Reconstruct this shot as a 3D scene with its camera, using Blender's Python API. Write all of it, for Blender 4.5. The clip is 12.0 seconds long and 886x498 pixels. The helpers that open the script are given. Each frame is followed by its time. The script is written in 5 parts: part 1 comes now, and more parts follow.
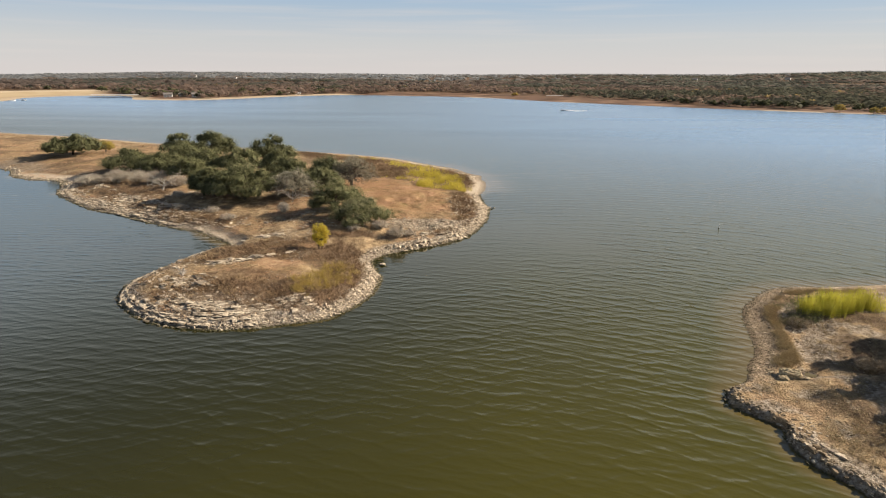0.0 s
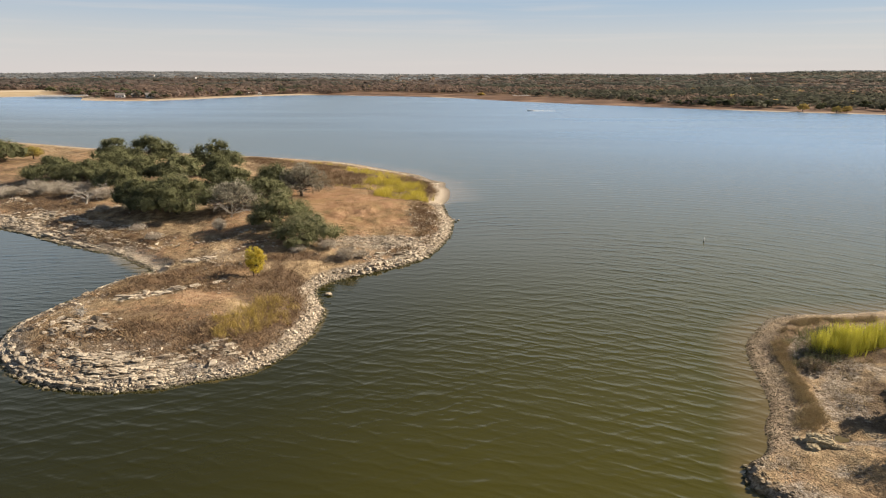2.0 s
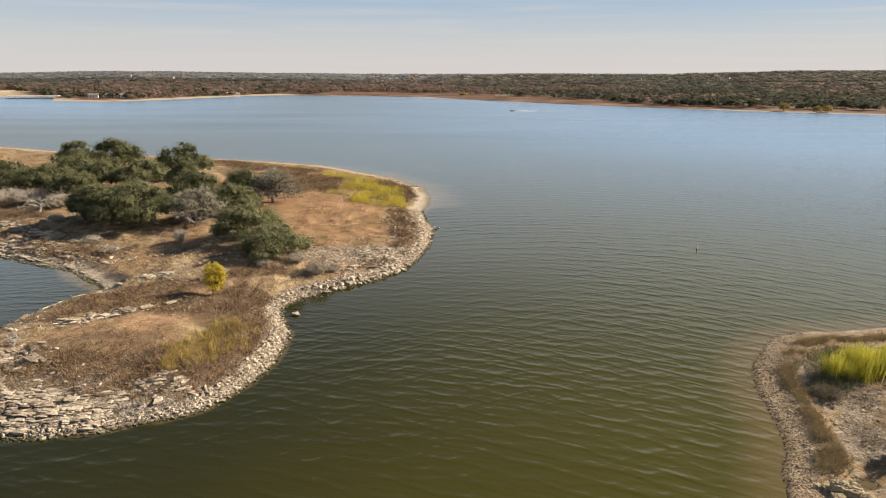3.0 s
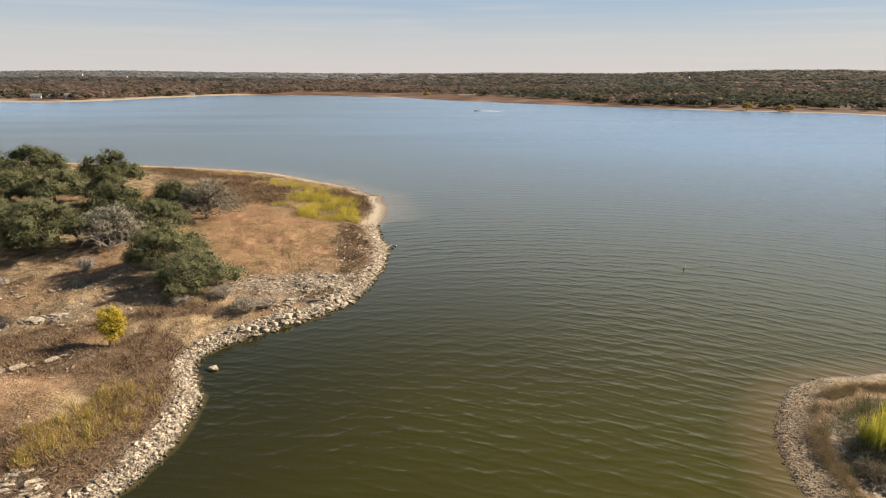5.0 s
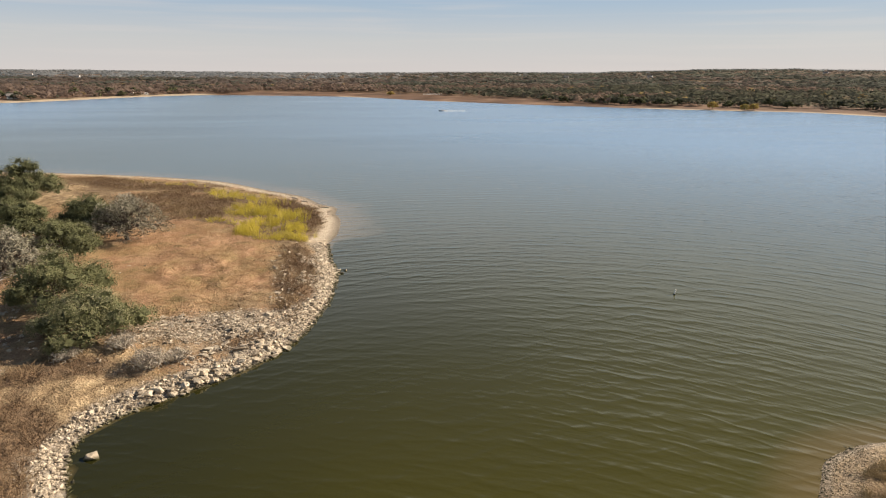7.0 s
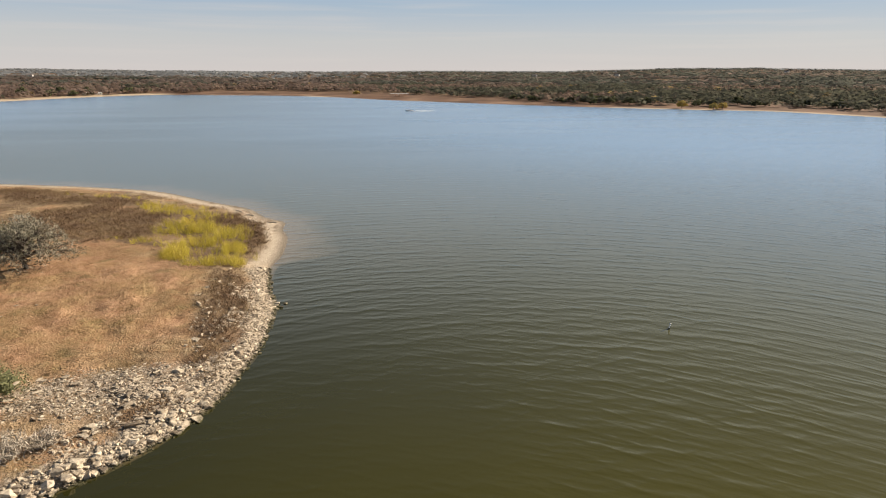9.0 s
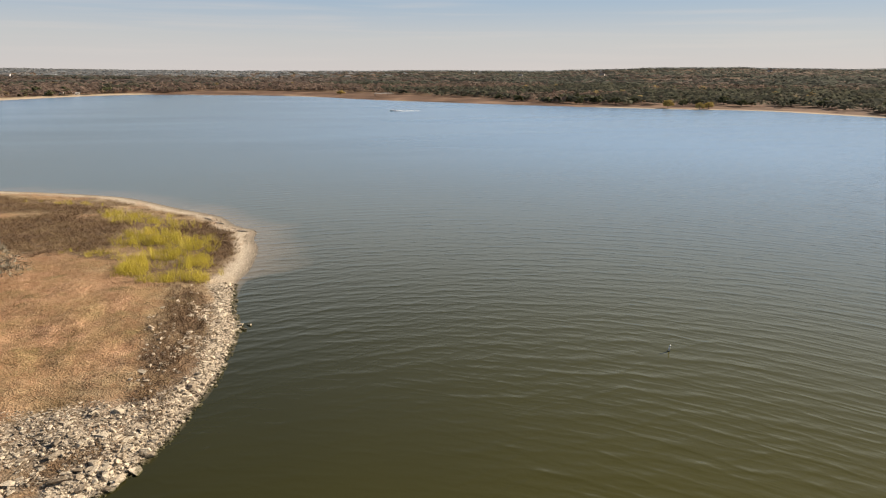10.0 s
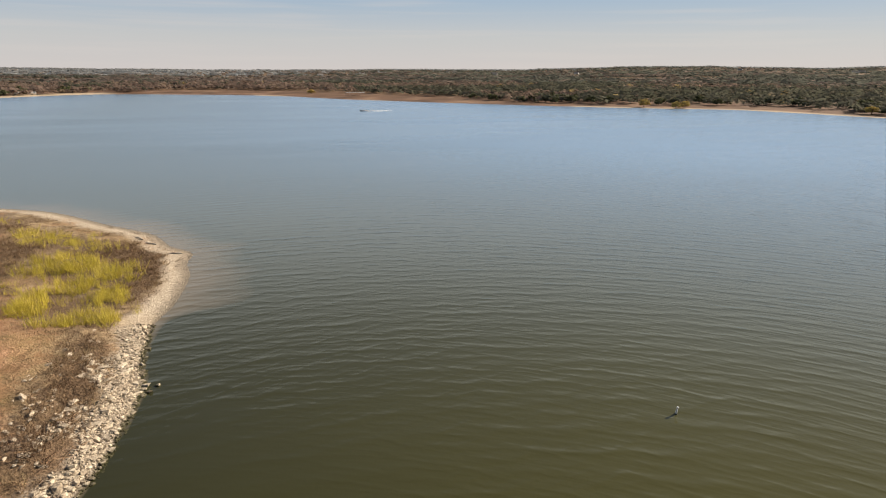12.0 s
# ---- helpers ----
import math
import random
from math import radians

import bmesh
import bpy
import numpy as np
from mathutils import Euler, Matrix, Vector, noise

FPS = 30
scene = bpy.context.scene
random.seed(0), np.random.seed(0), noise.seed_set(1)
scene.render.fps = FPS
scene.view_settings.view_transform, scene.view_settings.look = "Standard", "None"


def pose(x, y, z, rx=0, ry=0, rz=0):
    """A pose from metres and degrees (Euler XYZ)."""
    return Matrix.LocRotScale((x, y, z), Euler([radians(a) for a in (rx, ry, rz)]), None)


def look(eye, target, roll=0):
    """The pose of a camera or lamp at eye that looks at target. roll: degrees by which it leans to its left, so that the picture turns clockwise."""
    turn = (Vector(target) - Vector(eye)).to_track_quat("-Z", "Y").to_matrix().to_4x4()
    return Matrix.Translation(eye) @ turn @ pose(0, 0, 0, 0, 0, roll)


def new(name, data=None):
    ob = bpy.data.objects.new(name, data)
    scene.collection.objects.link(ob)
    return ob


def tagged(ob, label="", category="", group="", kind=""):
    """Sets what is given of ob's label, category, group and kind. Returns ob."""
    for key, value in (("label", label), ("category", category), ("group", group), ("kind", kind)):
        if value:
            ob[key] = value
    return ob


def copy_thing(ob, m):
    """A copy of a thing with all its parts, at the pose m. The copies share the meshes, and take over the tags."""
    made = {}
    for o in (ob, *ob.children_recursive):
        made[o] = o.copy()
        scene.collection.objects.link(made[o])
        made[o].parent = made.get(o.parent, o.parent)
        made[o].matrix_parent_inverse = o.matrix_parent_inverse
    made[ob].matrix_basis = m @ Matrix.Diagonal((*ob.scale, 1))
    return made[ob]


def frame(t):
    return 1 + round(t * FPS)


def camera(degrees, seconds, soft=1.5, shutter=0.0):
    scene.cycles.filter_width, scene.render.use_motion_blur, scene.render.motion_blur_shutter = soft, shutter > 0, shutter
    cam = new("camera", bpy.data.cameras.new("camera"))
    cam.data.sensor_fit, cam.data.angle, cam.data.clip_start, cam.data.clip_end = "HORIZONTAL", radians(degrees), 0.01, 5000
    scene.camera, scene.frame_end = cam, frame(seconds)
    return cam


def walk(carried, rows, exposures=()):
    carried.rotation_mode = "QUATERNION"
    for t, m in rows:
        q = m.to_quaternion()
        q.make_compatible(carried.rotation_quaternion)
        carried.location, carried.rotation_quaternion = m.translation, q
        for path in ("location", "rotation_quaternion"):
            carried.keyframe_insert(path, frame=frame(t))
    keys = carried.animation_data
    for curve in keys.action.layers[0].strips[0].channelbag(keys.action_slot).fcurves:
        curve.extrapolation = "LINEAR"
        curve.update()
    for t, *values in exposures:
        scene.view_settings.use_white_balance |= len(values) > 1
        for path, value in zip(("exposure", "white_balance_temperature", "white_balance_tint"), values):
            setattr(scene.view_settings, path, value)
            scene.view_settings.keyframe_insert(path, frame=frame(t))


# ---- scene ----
cam = camera(70.9, 12.0, soft=1.15)
PATH = [
    (0, pose(-0.482, -7.354, 29.611, 74.150, 0, 1.756) @ pose(0, 0, 0, 0, 0, 0.37)),
    (0.5, pose(-0.169, -3.962, 29.558, 74.150, 0, 1.041) @ pose(0, 0, 0, 0, 0, 0.37)),
    (1, pose(0.165, -0.519, 29.506, 74.150, 0, 0.300) @ pose(0, 0, 0, 0, 0, 0.37)),
    (1.5, pose(0.526, 2.963, 29.454, 74.148, 0, -0.461) @ pose(0, 0, 0, 0, 0, 0.37)),
    (2, pose(0.916, 6.472, 29.404, 74.145, 0, -1.237) @ pose(0, 0, 0, 0, 0, 0.37)),
    (2.5, pose(1.341, 9.997, 29.355, 74.141, 0, -2.025) @ pose(0, 0, 0, 0, 0, 0.37)),
    (3, pose(1.804, 13.529, 29.307, 74.136, 0, -2.821) @ pose(0, 0, 0, 0, 0, 0.37)),
    (3.5, pose(2.308, 17.060, 29.261, 74.130, 0, -3.620) @ pose(0, 0, 0, 0, 0, 0.37)),
    (4, pose(2.856, 20.583, 29.215, 74.123, 0, -4.419) @ pose(0, 0, 0, 0, 0, 0.37)),
    (4.5, pose(3.451, 24.092, 29.170, 74.114, 0, -5.216) @ pose(0, 0, 0, 0, 0, 0.37)),
    (5, pose(4.094, 27.581, 29.127, 74.105, 0, -6.006) @ pose(0, 0, 0, 0, 0, 0.37)),
    (5.5, pose(4.788, 31.046, 29.084, 74.094, 0, -6.787) @ pose(0, 0, 0, 0, 0, 0.37)),
    (6, pose(5.534, 34.485, 29.043, 74.082, 0, -7.556) @ pose(0, 0, 0, 0, 0, 0.37)),
    (6.5, pose(6.333, 37.896, 29.003, 74.069, 0, -8.312) @ pose(0, 0, 0, 0, 0, 0.37)),
    (7, pose(7.186, 41.278, 28.964, 74.055, 0, -9.051) @ pose(0, 0, 0, 0, 0, 0.37)),
    (7.5, pose(8.093, 44.632, 28.926, 74.040, 0, -9.773) @ pose(0, 0, 0, 0, 0, 0.37)),
    (8, pose(9.054, 47.958, 28.889, 74.023, 0, -10.475) @ pose(0, 0, 0, 0, 0, 0.37)),
    (8.5, pose(10.069, 51.259, 28.853, 74.006, 0, -11.157) @ pose(0, 0, 0, 0, 0, 0.37)),
    (9, pose(11.137, 54.539, 28.818, 73.987, 0, -11.817) @ pose(0, 0, 0, 0, 0, 0.37)),
    (9.5, pose(12.257, 57.803, 28.784, 73.967, 0, -12.454) @ pose(0, 0, 0, 0, 0, 0.37)),
    (10, pose(13.428, 61.055, 28.752, 73.946, 0, -13.068) @ pose(0, 0, 0, 0, 0, 0.37)),
    (10.5, pose(14.648, 64.303, 28.720, 73.924, 0, -13.659) @ pose(0, 0, 0, 0, 0, 0.37)),
    (11, pose(15.915, 67.555, 28.690, 73.901, 0, -14.226) @ pose(0, 0, 0, 0, 0, 0.37)),
    (11.5, pose(17.225, 70.820, 28.660, 73.877, 0, -14.770) @ pose(0, 0, 0, 0, 0, 0.37)),
    (12, pose(18.578, 74.107, 28.632, 73.851, 0, -15.291) @ pose(0, 0, 0, 0, 0, 0.37)),
]
walk(cam, PATH, exposures=[(0.0, 1.09), (6.0, 1.04), (12.0, 0.96)])

# ---- world and sun ----
SUN_AZ, SUN_EL = 75.0, 28.0          # degrees clockwise from +y, degrees above the horizon
world = bpy.data.worlds.new("sky")
scene.world = world
world.use_nodes = True
wn = world.node_tree.nodes
sky = wn.new("ShaderNodeTexSky")
sky.sky_type = "NISHITA"
sky.sun_disc = False
sky.sun_elevation, sky.sun_rotation = radians(SUN_EL), radians(SUN_AZ)
sky.altitude, sky.air_density, sky.dust_density, sky.ozone_density = 150, 1.0, 0.3, 3.0
wl = world.node_tree.links
# a pale haze lies over the horizon and thins out upward
up = wn.new("ShaderNodeSeparateXYZ")
coord = wn.new("ShaderNodeTexCoord")
wl.new(coord.outputs["Generated"], up.inputs[0])
haze_colour = wn.new("ShaderNodeValToRGB")
haze_colour.color_ramp.elements[0].color = (0.325, 0.304, 0.296, 1)
haze_colour.color_ramp.elements[1].position, haze_colour.color_ramp.elements[1].color = 0.115, (0.166, 0.236, 0.316, 1)
el = haze_colour.color_ramp.elements.new(0.045)
el.color = (0.290, 0.293, 0.296, 1)
el = haze_colour.color_ramp.elements.new(0.26)
el.color = (0.425, 0.45, 0.445, 1)
wl.new(up.outputs[2], haze_colour.inputs[0])
haze_amount = wn.new("ShaderNodeValToRGB")
for k, (at, v) in enumerate([(0.0, 0.95), (0.11, 0.88), (0.24, 0.84), (0.33, 0.5), (0.46, 0.0)]):
    el = haze_amount.color_ramp.elements[k] if k < 2 else haze_amount.color_ramp.elements.new(at)
    el.position, el.color = at, (v, v, v, 1)
wl.new(up.outputs[2], haze_amount.inputs[0])
clear = wn.new("ShaderNodeVectorMath")
clear.operation = "SCALE"
clear.inputs["Scale"].default_value = 0.048
warm = wn.new("ShaderNodeVectorMath")
warm.operation = "MULTIPLY"
warm.inputs[1].default_value = (1.12, 0.97, 0.86)
wl.new(sky.outputs[0], warm.inputs[0])
wl.new(warm.outputs[0], clear.inputs[0])
blend = wn.new("ShaderNodeMix")
blend.data_type = "RGBA"
wl.new(haze_amount.outputs[0], blend.inputs[0])
wl.new(clear.outputs[0], blend.inputs[6])
streak_place = wn.new("ShaderNodeMapping")
streak_place.inputs["Scale"].default_value = (2.2, 2.2, 60.0)
wl.new(coord.outputs["Generated"], streak_place.inputs[0])
streak = wn.new("ShaderNodeTexNoise")
streak.inputs["Scale"].default_value, streak.inputs["Detail"].default_value = 1.6, 4.0
wl.new(streak_place.outputs[0], streak.inputs["Vector"])
streak_amount = wn.new("ShaderNodeMapRange")
for k, v in ((1, 0.5), (2, 0.8), (3, 0.0), (4, 0.45)):
    streak_amount.inputs[k].default_value = v
wl.new(streak.outputs[0], streak_amount.inputs[0])
cirrus = wn.new("ShaderNodeMix")
cirrus.data_type = "RGBA"
cirrus.inputs[7].default_value = (0.345, 0.320, 0.308, 1)
wl.new(streak_amount.outputs[0], cirrus.inputs[0])
wl.new(haze_colour.outputs[0], cirrus.inputs[6])
wl.new(cirrus.outputs[2], blend.inputs[7])
wl.new(blend.outputs[2], wn["Background"].inputs[0])
wn["Background"].inputs[1].default_value = 1.0

sun_data = bpy.data.lights.new("sun", "SUN")
sun_data.energy, sun_data.angle, sun_data.color = 5.0, radians(0.53), (1.0, 0.87, 0.70)
sun = new("sun", sun_data)
a, e = radians(SUN_AZ), radians(SUN_EL)
sun.matrix_world = look((math.sin(a) * math.cos(e) * 100, math.cos(a) * math.cos(e) * 100, math.sin(e) * 100), (0, 0, 0))


# ---- small tools ----
rng = np.random.default_rng(7)


def smooth(a, b, v):
    t = np.clip((np.asarray(v, float) - a) / (b - a), 0, 1)
    return t * t * (3 - 2 * t)


LATTICE = np.random.default_rng(11).random((256, 256))


def vnoise(x, y, size, shift=0.0):
    """Smooth value noise, 0 to 1, with cells of that size in metres."""
    x, y = np.asarray(x, float) / size + 37.7 * shift, np.asarray(y, float) / size + 11.3 * shift
    i, j = np.floor(x).astype(int), np.floor(y).astype(int)
    u, v = x - i, y - j
    u, v = u * u * (3 - 2 * u), v * v * (3 - 2 * v)
    g = lambda p, q: LATTICE[p % 256, q % 256]
    return (g(i, j) * (1 - u) + g(i + 1, j) * u) * (1 - v) + (g(i, j + 1) * (1 - u) + g(i + 1, j + 1) * u) * v


def fbm(x, y, size, shift=0.0):
    return (vnoise(x, y, size, shift) * 0.53 + vnoise(x, y, size / 2.1, shift + 1) * 0.27
            + vnoise(x, y, size / 4.3, shift + 2) * 0.13 + vnoise(x, y, size / 8.9, shift + 3) * 0.07)


def raw_mesh(name, verts, faces, mat=None, attrs=None, shade=False):
    """A mesh from arrays: verts (n, 3), faces (m, 3 or 4); attrs: name -> one value or one colour a vertex."""
    verts, faces = np.asarray(verts, np.float32), np.asarray(faces, np.int32)
    me = bpy.data.meshes.new(name)
    k = faces.shape[1]
    me.vertices.add(len(verts))
    me.vertices.foreach_set("co", verts.ravel())
    me.loops.add(faces.size)
    me.loops.foreach_set("vertex_index", faces.ravel())
    me.polygons.add(len(faces))
    me.polygons.foreach_set("loop_start", np.arange(len(faces), dtype=np.int32) * k)
    me.polygons.foreach_set("loop_total", np.full(len(faces), k, np.int32))
    me.polygons.foreach_set("use_smooth", np.full(len(faces), shade))
    for key, val in (attrs or {}).items():
        val = np.asarray(val, np.float32)
        if val.ndim == 1:
            me.attributes.new(key, "FLOAT", "POINT").data.foreach_set("value", val)
        else:
            me.attributes.new(key, "FLOAT_COLOR", "POINT").data.foreach_set("color", val.ravel())
    if mat:
        me.materials.append(mat)
    me.update(calc_edges=True)
    me.validate()
    return me


def bm_mesh(name, bm, mat=None, shade=False):
    me = bpy.data.meshes.new(name)
    bmesh.ops.recalc_face_normals(bm, faces=bm.faces)
    for f in bm.faces:
        f.smooth = shade
    bm.to_mesh(me)
    bm.free()
    if mat:
        me.materials.append(mat)
    return me


def part(name, me, parent, label=""):
    """Links a mesh as one object under a thing or a part."""
    ob = new(name, me)
    ob.parent = parent
    return tagged(ob, label)


def repeat(tv, tf, place, turn, scale, lean=None):
    """A template (tv, tf) laid n times: place (n, 3), turn (n,) about z, scale (n, 3). Returns verts, faces."""
    n, m = len(place), len(tv)
    c, s = np.cos(turn)[:, None], np.sin(turn)[:, None]
    p = tv[None, :, :] * scale[:, None, :]
    if lean is not None:
        p[:, :, 0] += p[:, :, 2] * lean[:, 0:1]
        p[:, :, 1] += p[:, :, 2] * lean[:, 1:2]
    out = np.empty((n, m, 3))
    out[:, :, 0] = p[:, :, 0] * c - p[:, :, 1] * s
    out[:, :, 1] = p[:, :, 0] * s + p[:, :, 1] * c
    out[:, :, 2] = p[:, :, 2]
    out += place[:, None, :]
    faces = tf[None, :, :] + (np.arange(n) * m)[:, None, None]
    return out.reshape(-1, 3), faces.reshape(-1, tf.shape[1])


def join_arrays(chunks):
    vs, fs, ts, base = [], [], [], 0
    for v, f, t in chunks:
        vs.append(v), fs.append(f + base), ts.append(t)
        base += len(v)
    return np.concatenate(vs), np.concatenate(fs), np.concatenate(ts)


# ---- materials ----
def material(name, rough=0.8, spec=0.3):
    m = bpy.data.materials.new(name)
    m.use_nodes = True
    nt = m.node_tree
    p = nt.nodes["Principled BSDF"]
    p.inputs["Roughness"].default_value = rough
    p.inputs["Specular IOR Level"].default_value = spec
    return m, nt, p


def node(nt, kind, **values):
    n = nt.nodes.new(kind)
    for key, val in values.items():
        n.inputs[key.replace("_", " ")].default_value = val
    return n


def ramp(nt, source, stops):
    r = nt.nodes.new("ShaderNodeValToRGB")
    while len(r.color_ramp.elements) < len(stops):
        r.color_ramp.elements.new(0.5)
    for el, (at, col) in zip(r.color_ramp.elements, stops):
        el.position, el.color = at, (*col, 1)
    nt.links.new(source, r.inputs[0])
    return r.outputs[0]


def mix(nt, fac, a, b, blend="MIX"):
    m = nt.nodes.new("ShaderNodeMix")
    m.data_type, m.blend_type = "RGBA", blend
    for sock, val in ((m.inputs[0], fac), (m.inputs[6], a), (m.inputs[7], b)):
        if isinstance(val, (int, float)):
            sock.default_value = val
        elif isinstance(val, tuple):
            sock.default_value = (*val, 1)
        else:
            nt.links.new(val, sock)
    return m.outputs[2]


def math_node(nt, op, a, b=0.0, c=0.0):
    m = nt.nodes.new("ShaderNodeMath")
    m.operation = op
    for sock, val in zip(m.inputs, (a, b, c)):
        if isinstance(val, (int, float)):
            sock.default_value = val
        else:
            nt.links.new(val, sock)
    return m.outputs[0]


def noise_at(nt, scale, detail=4.0, vector=None, rough=0.55):
    n = node(nt, "ShaderNodeTexNoise", Scale=scale, Detail=detail, Roughness=rough)
    if vector is None:
        vector = nt.nodes.new("ShaderNodeNewGeometry").outputs["Position"]
    nt.links.new(vector, n.inputs["Vector"])
    return n.outputs[0]


def attribute(nt, name, out="Fac"):
    n = nt.nodes.new("ShaderNodeAttribute")
    n.attribute_name = name
    return n.outputs[out]


def bump(nt, p, height, strength=0.5, distance=0.1):
    b = node(nt, "ShaderNodeBump", Strength=strength, Distance=distance)
    nt.links.new(height, b.inputs["Height"])
    nt.links.new(b.outputs[0], p.inputs["Normal"])


def tone_material(name, stops, rough=0.8, spec=0.2, grain=3.0, grain_dark=0.6, thin=0.0):
    """A colour by the vertex value 'tone', broken up by a fine grain."""
    m, nt, p = material(name, rough, spec)
    col = ramp(nt, attribute(nt, "tone"), stops)
    n = ramp(nt, noise_at(nt, grain, 3), [(0.3, (grain_dark,) * 3), (0.7, (1.0, 1.0, 1.0))])
    nt.links.new(mix(nt, 1.0, col, n, "MULTIPLY"), p.inputs["Base Color"])
    if thin:
        p.inputs["Subsurface Weight"].default_value = 0.0
        t = nt.nodes.new("ShaderNodeBsdfTranslucent")
        nt.links.new(col, t.inputs[0])
        mx = node(nt, "ShaderNodeMixShader", Fac=thin)
        nt.links.new(p.outputs[0], mx.inputs[1])
        nt.links.new(t.outputs[0], mx.inputs[2])
        nt.links.new(mx.outputs[0], nt.nodes["Material Output"].inputs[0])
    return m


def ground_material():
    """Dry grass, brown scrub, pale stone and sand, laid by the vertex values in 'cover'."""
    m, nt, p = material("dry_ground", 0.95, 0.1)
    sep = nt.nodes.new("ShaderNodeSeparateColor")
    nt.links.new(attribute(nt, "cover", "Color"), sep.inputs[0])
    fine, mid, big = noise_at(nt, 5.0, 6), noise_at(nt, 0.9, 5), noise_at(nt, 0.16, 4)
    soil = ramp(nt, mid, [(0.3, (0.20, 0.136, 0.080)), (0.52, (0.36, 0.256, 0.148)), (0.72, (0.53, 0.405, 0.248))])
    field = ramp(nt, mid, [(0.25, (0.31, 0.176, 0.098)), (0.5, (0.42, 0.250, 0.148)), (0.75, (0.50, 0.325, 0.195))])
    field = mix(nt, ramp(nt, big, [(0.42, (0, 0, 0)), (0.62, (1, 1, 1))]), field, (0.36, 0.242, 0.122))
    field = mix(nt, ramp(nt, noise_at(nt, 0.35, 5), [(0.50, (0, 0, 0)), (0.68, (0.8, 0.8, 0.8))]), field, (0.23, 0.17, 0.075))
    stone = ramp(nt, noise_at(nt, 1.9, 8, rough=0.7), [(0.38, (0.085, 0.065, 0.045)), (0.5, (0.24, 0.195, 0.15)), (0.66, (0.54, 0.475, 0.39))])
    sand = ramp(nt, fine, [(0.3, (0.46, 0.37, 0.27)), (0.7, (0.62, 0.52, 0.40))])
    litter = ramp(nt, noise_at(nt, 2.4, 6, rough=0.65), [(0.32, (0.070, 0.045, 0.030)), (0.55, (0.150, 0.098, 0.062)), (0.75, (0.26, 0.185, 0.115))])
    col = mix(nt, sep.outputs[0], soil, field)
    col = mix(nt, attribute(nt, "litter"), col, litter)
    col = mix(nt, sep.outputs[1], col, stone)
    col = mix(nt, sep.outputs[2], col, sand)
    col = mix(nt, 1.0, col, ramp(nt, fine, [(0.3, (0.6, 0.6, 0.6)), (0.65, (1, 1, 1))]), "MULTIPLY")
    # the wet rim of the shore
    pos = nt.nodes.new("ShaderNodeSeparateXYZ")
    nt.links.new(nt.nodes.new("ShaderNodeNewGeometry").outputs["Position"], pos.inputs[0])
    wet = nt.nodes.new("ShaderNodeMapRange")
    for i, v in ((1, 0.02), (2, 0.14), (3, 0.45), (4, 1.0)):
        wet.inputs[i].default_value = v
    nt.links.new(pos.outputs[2], wet.inputs[0])
    col = mix(nt, 1.0, col, wet.outputs[0], "MULTIPLY")
    nt.links.new(col, p.inputs["Base Color"])
    bump(nt, p, math_node(nt, "ADD", fine, mid), 0.9, 0.25)
    return m


def far_ground_material():
    m, nt, p = material("far_ground", 0.95, 0.1)
    sep = nt.nodes.new("ShaderNodeSeparateColor")
    nt.links.new(attribute(nt, "cover", "Color"), sep.inputs[0])
    mid = noise_at(nt, 0.05, 6)
    soil = ramp(nt, mid, [(0.3, (0.085, 0.055, 0.035)), (0.6, (0.16, 0.105, 0.065)), (0.8, (0.25, 0.18, 0.11))])
    field = ramp(nt, mid, [(0.3, (0.34, 0.25, 0.145)), (0.7, (0.45, 0.355, 0.225))])
    beach = ramp(nt, noise_at(nt, 0.03, 5), [(0.36, (0.085, 0.052, 0.034)), (0.52, (0.145, 0.086, 0.056)), (0.68, (0.24, 0.155, 0.10))])
    col = mix(nt, sep.outputs[0], soil, field)
    col = mix(nt, sep.outputs[1], col, beach)
    col = mix(nt, sep.outputs[2], col, (0.50, 0.40, 0.28))
    nt.links.new(col, p.inputs["Base Color"])
    return m


# cove, middle, far and blue colours have reflected sky painted in
WATER_EAST, WATER_WEST, WATER_COVE = (0.063, 0.056, 0.007), (0.017, 0.017, 0.004), (0.019, 0.031, 0.036)
WATER_MIDDLE, WATER_SKY_FAR, WATER_SKY_BLUE = (0.061, 0.063, 0.041), (0.080, 0.120, 0.162), (0.150, 0.245, 0.385)
SILT_BROWN, SILT_PALE = (0.112, 0.083, 0.030), (0.150, 0.122, 0.086)
# wave trains: length, slant, wander of the crests and its size in metres, height near the banks and out on the lake
WAVES = ((3.4, 0.00, 2.5, 9.0, 0.012, 0.026), (2.5, 0.14, 3.6, 3.6, 0.026, 0.022), (2.1, 0.50, 3.6, 3.2, 0.021, 0.010), (2.5, -0.34, 3.6, 3.6, 0.019, 0.011),
         (1.4, 0.24, 3.2, 2.2, 0.010, 0.008), (1.2, -0.42, 3.0, 2.2, 0.007, 0.005), (0.8, 0.40, 2.5, 1.4, 0.004, 0.004))


